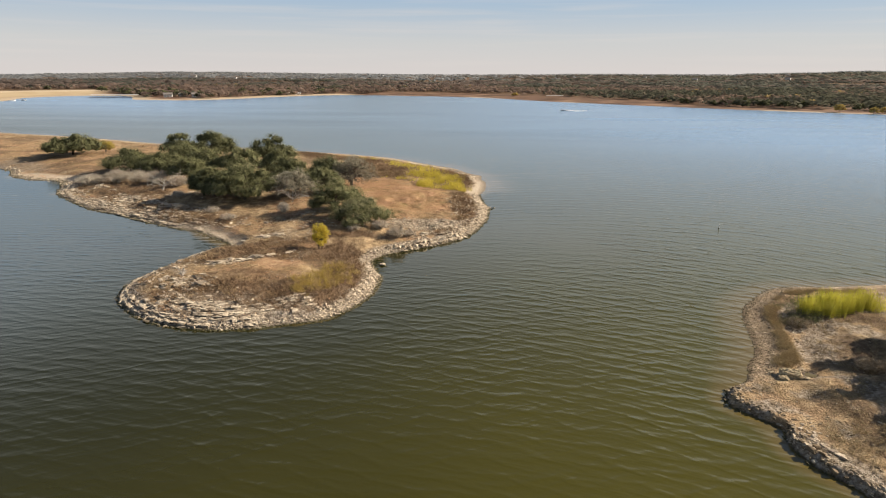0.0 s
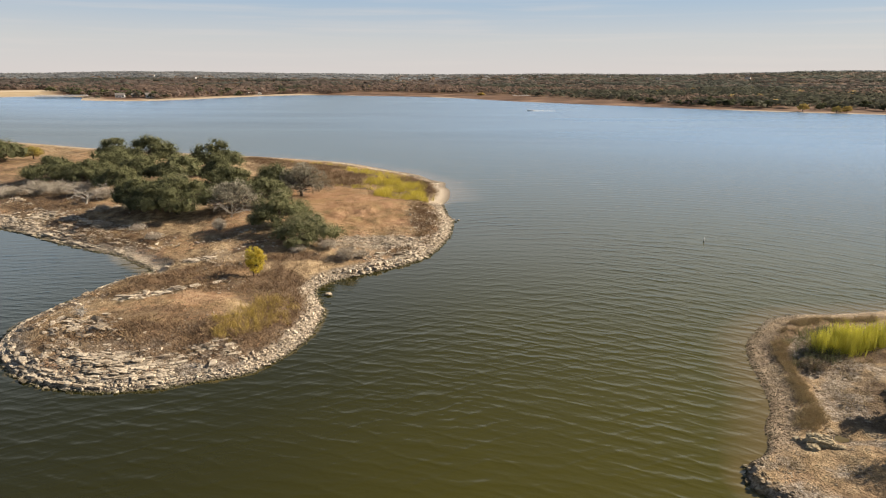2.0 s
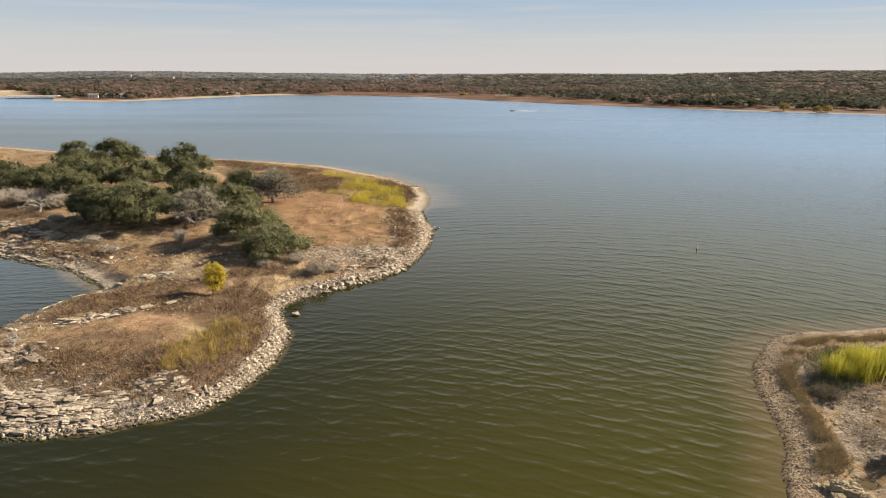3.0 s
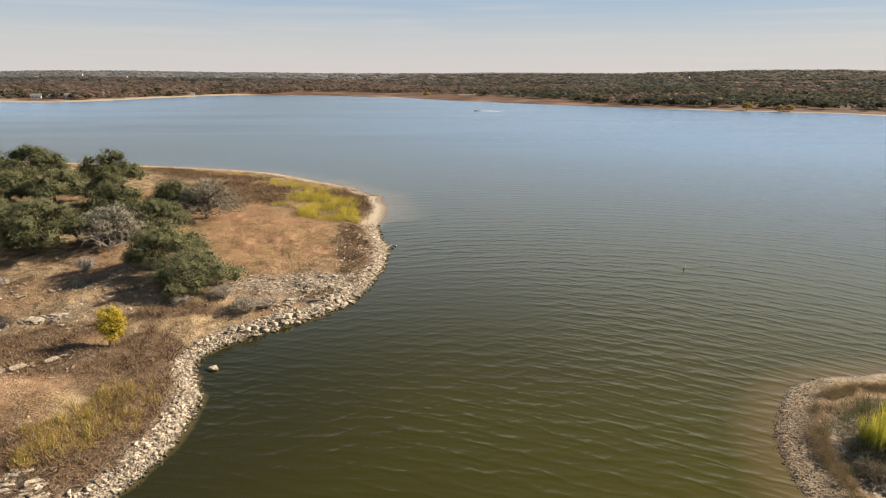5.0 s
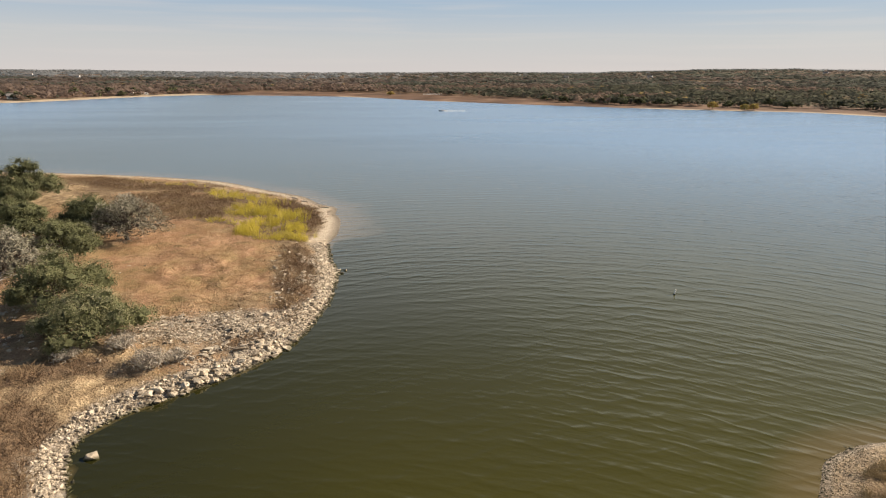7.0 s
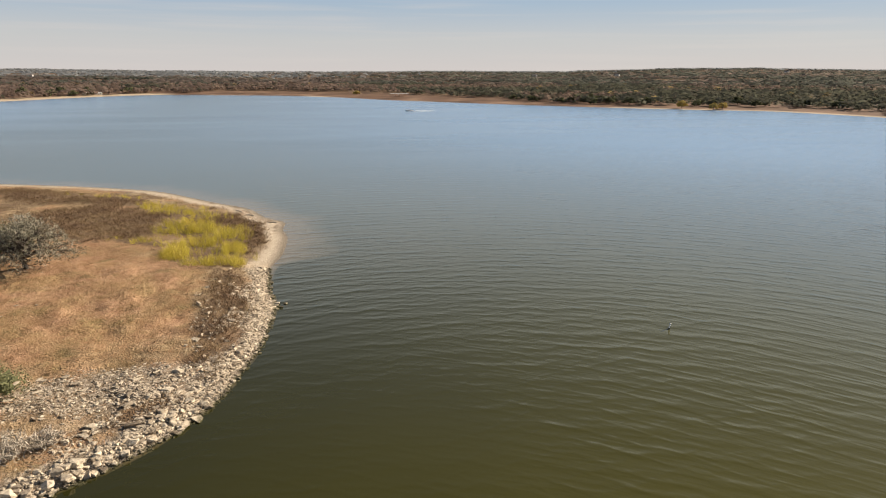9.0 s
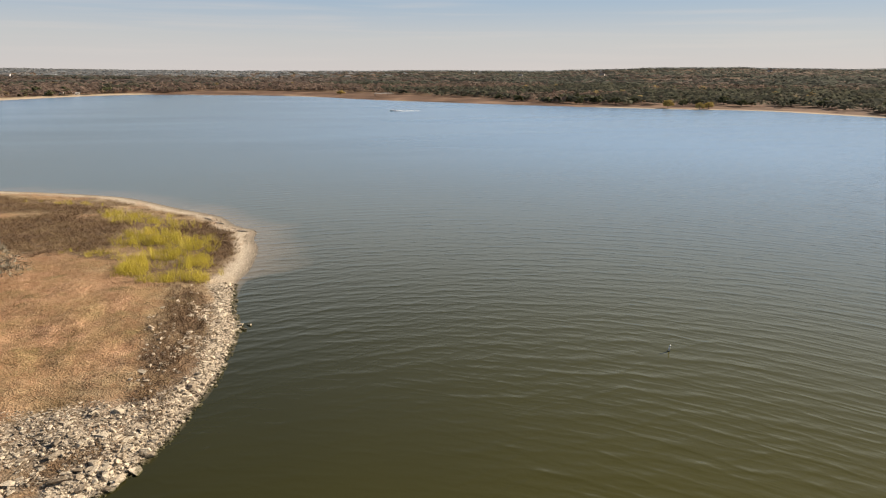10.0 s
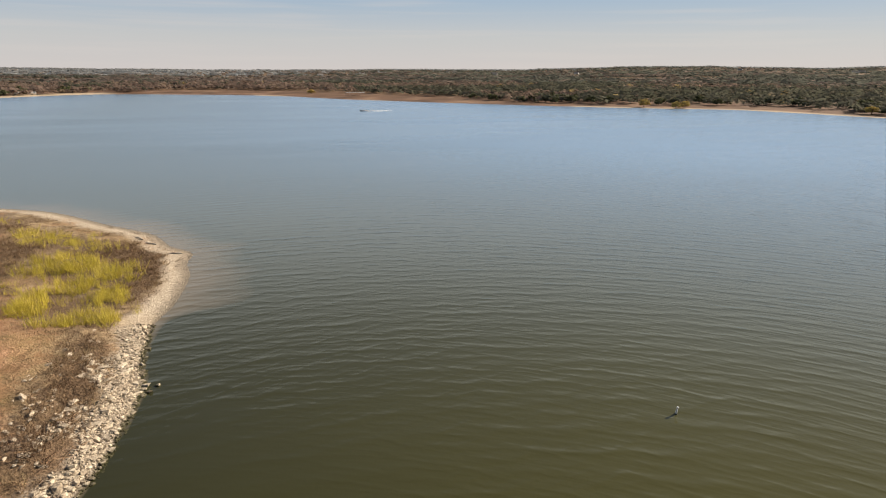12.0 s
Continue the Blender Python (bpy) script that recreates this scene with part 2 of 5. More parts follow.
def water_material():
    m, nt, p = material("lake_water", 0.07, 0.5)
    p.inputs["IOR"].default_value = 1.333
    pos = nt.nodes.new("ShaderNodeNewGeometry").outputs["Position"]
    sep = nt.nodes.new("ShaderNodeSeparateXYZ")
    nt.links.new(pos, sep.inputs[0])
    x, y = sep.outputs[0], sep.outputs[1]

    def eased(source, lo, hi, a, b):
        r = nt.nodes.new("ShaderNodeMapRange")
        r.interpolation_type = "SMOOTHSTEP"
        for i, val in ((1, lo), (2, hi), (3, a), (4, b)):
            r.inputs[i].default_value = val
        nt.links.new(source, r.inputs[0])
        return r.outputs[0]

    # the body of the water: olive silt to the east, darker to the west; the cove's bluer tint is painted sky reflection
    across = math_node(nt, "MULTIPLY_ADD", math_node(nt, "SUBTRACT", y, 45.0), -0.45, x)
    wander = math_node(nt, "MULTIPLY", math_node(nt, "SUBTRACT", noise_at(nt, 0.018, 3), 0.5), 40.0)
    deep = mix(nt, eased(math_node(nt, "ADD", across, wander), -45.0, 45.0, 0.0, 1.0), WATER_WEST, WATER_EAST)
    deep = mix(nt, eased(across, -95.0, -40.0, 1.0, 0.0), deep, WATER_COVE)
    # farther out the colour imitates mirrored sky, bluest at both sides
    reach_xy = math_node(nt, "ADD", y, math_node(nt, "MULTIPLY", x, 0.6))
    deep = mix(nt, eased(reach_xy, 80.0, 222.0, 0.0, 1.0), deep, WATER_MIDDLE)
    sky_tint = math_node(nt, "MAXIMUM", eased(math_node(nt, "MULTIPLY_ADD", y, 0.12, x), -60.0, 230.0, 0.0, 1.0), eased(x, -300.0, -60.0, 0.9, 0.0))
    open_lake = mix(nt, sky_tint, WATER_SKY_FAR, WATER_SKY_BLUE)
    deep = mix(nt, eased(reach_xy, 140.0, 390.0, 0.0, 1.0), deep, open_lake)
    # silt over the shallows, by the depth of the bed, with a drifting edge
    depth = attribute(nt, "depth")
    d = math_node(nt, "ADD", depth, math_node(nt, "MULTIPLY", math_node(nt, "SUBTRACT", noise_at(nt, 0.09, 4), 0.5), 0.7))
    pale = mix(nt, eased(y, 85.0, 120.0, 0.0, 1.0), SILT_BROWN, SILT_PALE)
    d = math_node(nt, "MULTIPLY", d, eased(y, 85.0, 120.0, 0.62, 1.0))
    col = mix(nt, ramp(nt, d, [(0.0, (1, 1, 1)), (0.3, (0.6, 0.6, 0.6)), (0.62, (0, 0, 0))]), deep, pale)
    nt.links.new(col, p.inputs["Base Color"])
    # wave trains, bent round the points; several directions together give short crests
    right = math_node(nt, "MAXIMUM", x, 0.0)
    bend = eased(y, 70.0, 135.0, -0.12, -0.30)
    u = math_node(nt, "ADD", math_node(nt, "MULTIPLY_ADD", x, bend, y), math_node(nt, "DIVIDE", math_node(nt, "MULTIPLY", right, right), 190.0))
    height = None
    for period, slant, distort, size, amp, amp_out in WAVES:
        comb = nt.nodes.new("ShaderNodeCombineXYZ")
        nt.links.new(math_node(nt, "MULTIPLY", x, 0.8), comb.inputs[0])
        nt.links.new(math_node(nt, "MULTIPLY_ADD", x, slant, u), comb.inputs[1])
        scale = 2 * math.pi / 20 / period
        w = node(nt, "ShaderNodeTexWave", Scale=scale, Distortion=distort, Detail=2.0, Detail_Scale=1.0 / size / scale)
        w.wave_type, w.bands_direction, w.wave_profile = "BANDS", "Y", "SIN"
        nt.links.new(comb.outputs[0], w.inputs["Vector"])
        patch = noise_at(nt, 0.16 / period, 3)
        h = math_node(nt, "MULTIPLY", math_node(nt, "MULTIPLY", math_node(nt, "POWER", w.outputs["Fac"], 3.4), eased(y, 70.0, 125.0, amp, amp_out)), math_node(nt, "MULTIPLY_ADD", patch, 2.8, -0.6))
        height = h if height is None else math_node(nt, "ADD", height, h)
    height = math_node(nt, "ADD", height, math_node(nt, "MULTIPLY", noise_at(nt, 2.2, 3), 0.010))
    # the water in the lee of the point is calmer
    ex = math_node(nt, "DIVIDE", math_node(nt, "SUBTRACT", x, 4.0), 24.0)
    ey = math_node(nt, "DIVIDE", math_node(nt, "SUBTRACT", y, 103.0), 27.0)
    lee = eased(math_node(nt, "ADD", math_node(nt, "MULTIPLY", ex, ex), math_node(nt, "MULTIPLY", ey, ey)), 0.2, 1.4, 0.35, 1.0)
    height = math_node(nt, "MULTIPLY", math_node(nt, "MULTIPLY", height, lee), eased(y, 60.0, 165.0, 1.2, 0.88))
    height = math_node(nt, "MULTIPLY", height, eased(math_node(nt, "ADD", x, math_node(nt, "MULTIPLY", y, 0.1)), -12.0, 24.0, 0.5, 1.0))
    # out on the open lake the chop is too fine to tell apart: it becomes gloss, in streaks that the wind draws
    stretch = node(nt, "ShaderNodeMapping", Scale=(0.0045, 0.022, 1.0), Rotation=(0.0, 0.0, 0.12))
    nt.links.new(pos, stretch.inputs[0])
    streaks = ramp(nt, noise_at(nt, 1.0, 5, stretch.outputs[0], 0.6), [(0.35, (0, 0, 0)), (0.65, (1, 1, 1))])
    reach = eased(y, 100.0, 330.0, 0.0, 1.0)
    gloss = math_node(nt, "MULTIPLY_ADD", streaks, 0.06, 0.14)
    nt.links.new(math_node(nt, "MULTIPLY_ADD", reach, gloss, 0.05), p.inputs["Roughness"])
    b = node(nt, "ShaderNodeBump", Strength=1.0, Distance=1.0)
    calm = math_node(nt, "MULTIPLY_ADD", reach, math_node(nt, "MULTIPLY_ADD", streaks, 0.16, -0.80), 1.0)
    nt.links.new(math_node(nt, "MULTIPLY", height, calm), b.inputs["Height"])
    nt.links.new(b.outputs[0], p.inputs["Normal"])
    return m


def rock_material(name, stops):
    m, nt, p = material(name, 0.9, 0.2)
    rnd = nt.nodes.new("ShaderNodeObjectInfo").outputs["Random"]
    isl = nt.nodes.new("ShaderNodeNewGeometry").outputs["Random Per Island"]
    tone = math_node(nt, "FRACT", math_node(nt, "ADD", rnd, isl))
    col = ramp(nt, tone, stops)
    grain = noise_at(nt, 4.0, 7, rough=0.7)
    col = mix(nt, 1.0, col, ramp(nt, grain, [(0.3, (0.45, 0.43, 0.40)), (0.55, (1, 1, 1))]), "MULTIPLY")
    pos = nt.nodes.new("ShaderNodeSeparateXYZ")
    nt.links.new(nt.nodes.new("ShaderNodeNewGeometry").outputs["Position"], pos.inputs[0])
    wet = nt.nodes.new("ShaderNodeMapRange")
    for i, v in ((1, 0.06), (2, 0.24), (3, 0.0), (4, 1.0)):
        wet.inputs[i].default_value = v
    nt.links.new(math_node(nt, "ADD", pos.outputs[2], math_node(nt, "MULTIPLY", math_node(nt, "SUBTRACT", grain, 0.5), 0.3)), wet.inputs[0])
    col = mix(nt, wet.outputs[0], (0.055, 0.05, 0.022), col)
    nt.links.new(col, p.inputs["Base Color"])
    bump(nt, p, grain, 0.7, 0.12)
    return m


def plain(name, col, rough=0.7, spec=0.3, grain=6.0, dark=0.75):
    m, nt, p = material(name, rough, spec)
    n = ramp(nt, noise_at(nt, grain, 5), [(0.3, tuple(c * dark for c in col)), (0.7, col)])
    nt.links.new(n, p.inputs["Base Color"])
    return m


M_GROUND, M_FAR, M_WATER, M_ROCK = ground_material(), far_ground_material(), water_material(), rock_material("limestone", [(0.0, (0.16, 0.125, 0.09)), (0.3, (0.42, 0.345, 0.255)), (0.7, (0.61, 0.515, 0.39)), (1.0, (0.36, 0.295, 0.22))])
M_GRAVEL = rock_material("brown_gravel", [(0.0, (0.15, 0.110, 0.068)), (0.5, (0.25, 0.192, 0.125)), (1.0, (0.40, 0.325, 0.23))])
M_OCHRE = rock_material("ochre_limestone", [(0.0, (0.36, 0.285, 0.17)), (1.0, (0.50, 0.41, 0.27))])
M_LEAF = tone_material("oak_leaf", [(0.0, (0.066, 0.070, 0.036)), (0.5, (0.158, 0.160, 0.076)), (0.85, (0.250, 0.242, 0.120)), (1.0, (0.32, 0.30, 0.18))], 0.8, 0.15, 4, 0.75, 0.25)
M_TWIG = tone_material("grey_twig", [(0.0, (0.15, 0.138, 0.095)), (0.5, (0.26, 0.238, 0.175)), (1.0, (0.38, 0.345, 0.27))], 0.9, 0.1, 4, 0.8)
M_BRUSH = tone_material("brown_brush", [(0.0, (0.22, 0.17, 0.115)), (0.5, (0.33, 0.265, 0.185)), (1.0, (0.45, 0.37, 0.27))], 0.9, 0.1, 4, 0.8, 0.1)
M_PALE_TWIG = tone_material("pale_twig", [(0.0, (0.34, 0.29, 0.225)), (0.5, (0.47, 0.41, 0.33)), (1.0, (0.60, 0.53, 0.44))], 0.9, 0.1, 4, 0.8, 0.1)
M_BARK = plain("oak_bark", (0.13, 0.105, 0.085), 0.95, 0.1, 8, 0.5)
M_DEADWOOD = plain("bleached_wood", (0.40, 0.36, 0.31), 0.9, 0.1, 8, 0.7)
M_SCRUB = tone_material("dead_scrub", [(0.0, (0.13, 0.084, 0.052)), (0.45, (0.22, 0.145, 0.088)), (0.75, (0.31, 0.215, 0.125)), (1.0, (0.41, 0.31, 0.17))], 0.95, 0.05, 3, 0.7)
M_STRAW = tone_material("dry_grass", [(0.0, (0.29, 0.200, 0.10)), (0.35, (0.44, 0.265, 0.152)), (0.7, (0.51, 0.315, 0.185)), (1.0, (0.56, 0.39, 0.24))], 0.95, 0.05, 3, 0.8, 0.2)
M_WEED = tone_material("brown_weed", [(0.0, (0.20, 0.150, 0.085)), (0.5, (0.33, 0.25, 0.14)), (1.0, (0.43, 0.345, 0.20))], 0.95, 0.05, 3, 0.8, 0.15)
M_STALK = tone_material("pale_stalk", [(0.0, (0.30, 0.21, 0.07)), (0.5, (0.42, 0.31, 0.09)), (1.0, (0.52, 0.40, 0.14))], 0.9, 0.1, 3, 0.8, 0.2)
M_REED = tone_material("yellow_reed", [(0.0, (0.27, 0.205, 0.06)), (0.4, (0.45, 0.375, 0.06)), (0.75, (0.61, 0.505, 0.085)), (1.0, (0.66, 0.52, 0.17))], 0.8, 0.15, 3, 0.8, 0.3)
M_GREEN_REED = tone_material("green_reed", [(0.0, (0.22, 0.20, 0.05)), (0.4, (0.41, 0.385, 0.055)), (0.75, (0.56, 0.52, 0.08)), (1.0, (0.64, 0.56, 0.15))], 0.8, 0.15, 3, 0.8, 0.3)
M_YELLOW = tone_material("yellow_leaf", [(0.0, (0.36, 0.28, 0.03)), (0.5, (0.56, 0.44, 0.06)), (1.0, (0.70, 0.58, 0.13))], 0.75, 0.15, 4, 0.85, 0.4)
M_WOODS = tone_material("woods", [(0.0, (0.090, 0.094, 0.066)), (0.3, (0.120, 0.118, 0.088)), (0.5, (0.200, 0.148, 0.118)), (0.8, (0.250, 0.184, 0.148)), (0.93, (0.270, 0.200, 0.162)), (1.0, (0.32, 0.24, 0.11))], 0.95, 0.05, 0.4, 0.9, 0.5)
# plain woods greyed, hills paled to blue-grey: aerial haze put into the base colours
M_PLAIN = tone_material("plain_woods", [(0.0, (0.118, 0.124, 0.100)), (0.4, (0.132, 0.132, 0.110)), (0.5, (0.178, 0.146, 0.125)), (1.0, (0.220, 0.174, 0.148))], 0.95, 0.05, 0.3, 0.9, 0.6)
M_HAZY_HILLS = tone_material("hazy_hill_woods", [(0.0, (0.240, 0.258, 0.268)), (0.45, (0.265, 0.276, 0.282)), (1.0, (0.30, 0.298, 0.292))], 0.95, 0.05, 0.2, 0.9, 0.6)


# ---- the plan: shorelines ----
NEAR_SHORE = [(-640, 250), (-300, 225), (-190, 196), (-143, 179.5), (-132, 168.5), (-122, 161.5), (-113, 160), (-106.5, 152), (-100.5, 141),
              (-92.5, 133), (-82, 124), (-74.5, 120), (-66, 114.3), (-57.7, 109.2), (-50, 105.5), (-46, 101.8), (-41, 96.6), (-44, 93),
              (-45.7, 88), (-47.8, 80), (-48.3, 75.5), (-46.6, 69.8), (-42, 64.5), (-36.4, 61.2), (-30.6, 60), (-25.6, 60.6), (-21.3, 62.2),
              (-17.1, 64), (-13.5, 70.2), (-12.5, 76), (-12.6, 81)]
TIP_SHORE = [(-14.4, 86), (-14.8, 89.5), (-12.3, 93.3), (-7, 97.3), (-2.7, 101), (1.3, 107), (4, 116), (5, 122), (5.4, 131), (4.3, 138),
             (4, 147), (5.4, 153.5), (6, 164.5), (4.9, 171), (5, 177), (1, 182), (-3.1, 191), (-12, 200), (-25, 214), (-37, 221), (-51, 227),
             (-70, 233.5), (-122, 250), (-160, 268), (-191, 281), (-226, 293), (-330, 335), (-640, 430)]
BANK_SHORE = [(230, -60), (60, -20), (40, 0), (33, 15), (31, 26), (29.4, 32.5), (28.7, 34), (27.5, 36), (27, 39), (27.6, 41.3), (25.9, 43.5),
              (24.7, 45.4), (25.6, 48), (27.5, 49.3), (28.7, 50.7), (30, 53.8), (31.8, 56.2), (33, 59.4), (34, 63), (35, 66.8), (37.2, 71.4),
              (41, 75.8), (43.2, 78), (47.4, 79.6), (53, 79.8), (60, 81), (75, 84), (110, 95), (230, 110)]
LAKE_SHORE = [(-900, 150), (-600, 480), (-480, 575), (-445, 592), (-478, 683), (-451, 741), (-405, 745), (-372, 700), (-352, 658), (-320, 648), (-287, 646),
              (-258, 680), (-224, 751), (-190, 808), (-145, 835), (-60, 815), (-27, 805), (32, 765), (83, 695), (130, 648), (164, 615),
              (211, 575), (250, 545), (296, 515), (325, 500), (359, 482), (377, 447), (388, 417), (400, 380), (420, 300), (450, 100), (500, -300),
              (0, -900), (-800, -500)]


def rounded(points, closed=True, steps=4):
    """A smooth line through the points."""
    p, out = np.array(points, float), []
    n = len(p)
    for i in range(n if closed else n - 1):
        a, b, c, d = p[(i - 1) % n], p[i], p[(i + 1) % n], p[(i + 2) % n]
        if not closed:
            a, d = p[max(i - 1, 0)], p[min(i + 2, n - 1)]
        for k in range(steps):
            t = k / steps
            out.append(0.5 * (2 * b + (c - a) * t + (2 * a - 5 * b + 4 * c - d) * t * t + (3 * b - a - 3 * c + d) * t ** 3))
    return np.array(out)


def inside_distance(line, x, y):
    """The distance to a closed line, positive inside it."""
    x, y = np.asarray(x, float), np.asarray(y, float)
    best, odd = np.full(x.shape, 1e9), np.zeros(x.shape, bool)
    for (ax, ay), (bx, by) in zip(line, np.roll(line, -1, 0)):
        dx, dy = bx - ax, by - ay
        t = np.clip(((x - ax) * dx + (y - ay) * dy) / (dx * dx + dy * dy + 1e-12), 0, 1)
        best = np.minimum(best, (x - ax - t * dx) ** 2 + (y - ay - t * dy) ** 2)
        if dy:
            odd ^= ((ay > y) != (by > y)) & (x < dx * (y - ay) / dy + ax)
    return np.sqrt(best) * np.where(odd, 1, -1)


PENINSULA = rounded(NEAR_SHORE + TIP_SHORE)
BANK = rounded(BANK_SHORE)
LAKE = rounded(LAKE_SHORE)


def blob(x, y, cx, cy, rx, ry, turn=0.0, edge=0.35, ragged=0.35):
    """A patch of ground cover with a ragged rim: 1 inside, 0 outside."""
    c, s = math.cos(radians(turn)), math.sin(radians(turn))
    u, v = ((x - cx) * c + (y - cy) * s) / rx, (-(x - cx) * s + (y - cy) * c) / ry
    return 1 - smooth(1 - edge, 1 + edge, np.hypot(u, v) + (fbm(x, y, 5.0, 9) - 0.5) * 2 * ragged)


def sandy(x, y):
    """Where the peninsula's shore is sand instead of stone."""
    return np.maximum(smooth(141, 152, y) * smooth(-60, -45, x), np.maximum(smooth(205, 225, y - 0.05 * x), np.maximum(blob(x, y, -118, 163, 14, 6, -20), 0.85 * blob(x, y, -46, 101.5, 11, 3.5, -45))))


def peninsula_height(x, y, d=None):
    d = inside_distance(PENINSULA, x, y) if d is None else d
    ws = sandy(x, y)
    rough = (fbm(x, y, 3.2, 1) - 0.5) * 1.0 + (fbm(x, y, 14, 2) - 0.5) * 0.9
    stone = 1.85 * (1 - np.exp(-np.maximum(d, 0) / (3.4 + 5.0 * smooth(-50, -60, x)))) + 0.7 * smooth(6, 26, d) + rough * smooth(0.3, 5, d)
    ledges = np.floor(stone / 0.32) * 0.32 + 0.32 * smooth(0.55, 0.95, np.mod(stone / 0.32, 1.0))
    stone = np.where(d < 9, stone * 0.35 + ledges * 0.65, stone)
    sand = 0.07 * np.minimum(np.maximum(d, 0), 8) + 1.2 * smooth(5, 22, d) + rough * 0.5 * smooth(4, 12, d)
    z = stone * (1 - ws) + sand * ws
    shoal = np.maximum(ws, smooth(112, 172, y) * smooth(-60, -45, x))
    return np.where(d < 0, np.maximum(d * (0.42 - 0.345 * shoal), -2.2), z)


def bank_height(x, y, d=None):
    d = inside_distance(BANK, x, y) if d is None else d
    beach = smooth(48, 52, y)
    rough = (fbm(x, y, 2.6, 4) - 0.5) * 0.8 + (fbm(x, y, 9, 5) - 0.5) * 0.8
    low = 0.16 * np.minimum(np.maximum(d, 0), 3) - 0.25 * np.exp(-((d - 5.2) / 1.3) ** 2) + 0.55 * smooth(5.5, 14, d) + 0.12 * (fbm(x, y, 1.2, 6) - 0.5)
    scarp = 0.62 * smooth(-0.1, 0.7, d) + 0.9 * smooth(1.5, 9, d)
    z = low * beach + scarp * (1 - beach) + rough * smooth(1, 7, d) + 1.0 * smooth(12, 40, d)
    return np.where(d < 0, np.maximum(d * (0.5 - 0.26 * beach), -2.2), z)


def axis_steps(*runs):
    """Coordinates from runs of (start, end, step)."""
    return np.concatenate([np.arange(a, b, s) for a, b, s in runs] + [[runs[-1][1]]])


def sheet(xs, ys, z_of, keep):
    gx, gy = np.meshgrid(xs, ys)
    z = z_of(gx.ravel(), gy.ravel())
    nx = len(xs)
    i = (np.arange(len(ys) - 1)[:, None] * nx + np.arange(nx - 1)[None, :]).ravel()
    f = np.stack([i, i + 1, i + nx + 1, i + nx], 1)
    f = f[(z[f] > keep).any(1)]
    used = np.unique(f)
    remap = np.zeros(len(z), int)
    remap[used] = np.arange(len(used))
    return np.stack([gx.ravel()[used], gy.ravel()[used], z[used]], 1), remap[f]


# ---- the ground ----
REED_PATCHES = ((-16, 186, 9.5, 4.2, -35), (-9, 168, 9.0, 5.2, -38), (-5.5, 152, 6.0, 5.4, -55), (-4.0, 160, 3.2, 2.2, -60), (-17, 160, 4.5, 1.6, -30), (-36, 204, 10, 2.0, -20))
BROWN_PATCHES = ((-46, 204, 26, 7, -27), (-28, 178, 16, 12, -30), (0.3, 127, 3.0, 16, 3), (0.0, 113.5, 1.3, 6, 12), (-4.2, 105.0, 5.0, 0.8, 38), (-4, 172, 7, 17, 20), (-15.5, 76, 4.2, 9, 5), (-26, 86.5, 17, 3.2, 3), (-27, 69, 14, 4.0, -5), (-33, 92, 9, 4, 8), (-19.5, 88, 4.5, 6, 20), (-20, 98.5, 5.5, 1.8, 25), (-85, 142, 16, 7, -35), (-60, 118, 16, 5, -35))


def patch_sum(x, y, patches):
    w = np.zeros_like(x)
    for cx, cy, rx, ry, turn in patches:
        w = np.maximum(w, blob(x, y, cx, cy, rx, ry, turn, 0.25, 0.5))
    return w


def litter_of(x, y):
    """Dead stalks and leaves lying under the weeds and the reeds."""
    w = 0.85 * np.maximum(patch_sum(x, y, BROWN_PATCHES), patch_sum(x, y, REED_PATCHES))
    return np.clip(np.maximum(w, 0.65 * smooth(0.52, 0.62, fbm(x, y, 6, 31)) * (1 - blob(x, y, -16.5, 133, 13, 27, 12))), 0, 1)


def peninsula_cover(x, y, d):
    ws = sandy(x, y)
    field = np.maximum(blob(x, y, -16.5, 133, 12, 27, 12, 0.35, 0.5), blob(x, y, -26, 152, 12, 10))
    field = np.maximum(field, np.maximum(blob(x, y, -32, 79, 7, 3.0, 14) * 0.45, 0.5 * blob(x, y, -150, 205, 70, 26, -25)))
    field = np.maximum(field, 0.55 * smooth(0.5, 0.62, fbm(x, y, 9, 7)))
    rim = 1 - smooth(1.8, 3.4, d + (fbm(x, y, 4, 3) - 0.5) * 3)
    stone = rim * (1 - ws)
    stone = np.maximum(stone, 0.8 * blob(x, y, -7.5, 109, 9.5, 3.6, 12))
    stone = np.maximum(stone, 0.45 * blob(x, y, -30, 64.5, 13, 4.5, -4))
    stone = np.maximum(stone, 0.6 * smooth(0.46, 0.54, fbm(x, y, 5, 16)) * (1 - smooth(8, 11, d)) * smooth(-54, -60, x) * (1 - ws))
    stone = np.maximum(stone, 0.3 * smooth(0.60, 0.68, fbm(x, y, 6, 12)) * (1 - smooth(8, 16, d)))
    sand = ws * (1 - smooth(2.9, 4.9, d + (fbm(x, y, 6, 8) - 0.5) * 2.5 - 3.0 * blob(x, y, -118, 163, 14, 6, -20)))
    return np.stack([np.clip(field, 0, 1), np.clip(stone, 0, 1), np.clip(sand, 0, 1), np.ones_like(x)], 1)


xs = axis_steps((-640, -250, 12), (-250, -110, 2.0), (-110, -55, 0.9), (-55, 9, 0.45))
ys = axis_steps((56, 125, 0.45), (125, 180, 0.7), (180, 260, 1.2), (260, 440, 5))
v, f = sheet(xs, ys, peninsula_height, -1.9)
d = inside_distance(PENINSULA, v[:, 0], v[:, 1])
ground = tagged(new("ground", raw_mesh("ground", v, f, M_GROUND, {"cover": peninsula_cover(v[:, 0], v[:, 1], d), "litter": litter_of(v[:, 0], v[:, 1])}, True)),
                "rocky peninsula of dry grass and pale limestone", "ground", kind="structure")


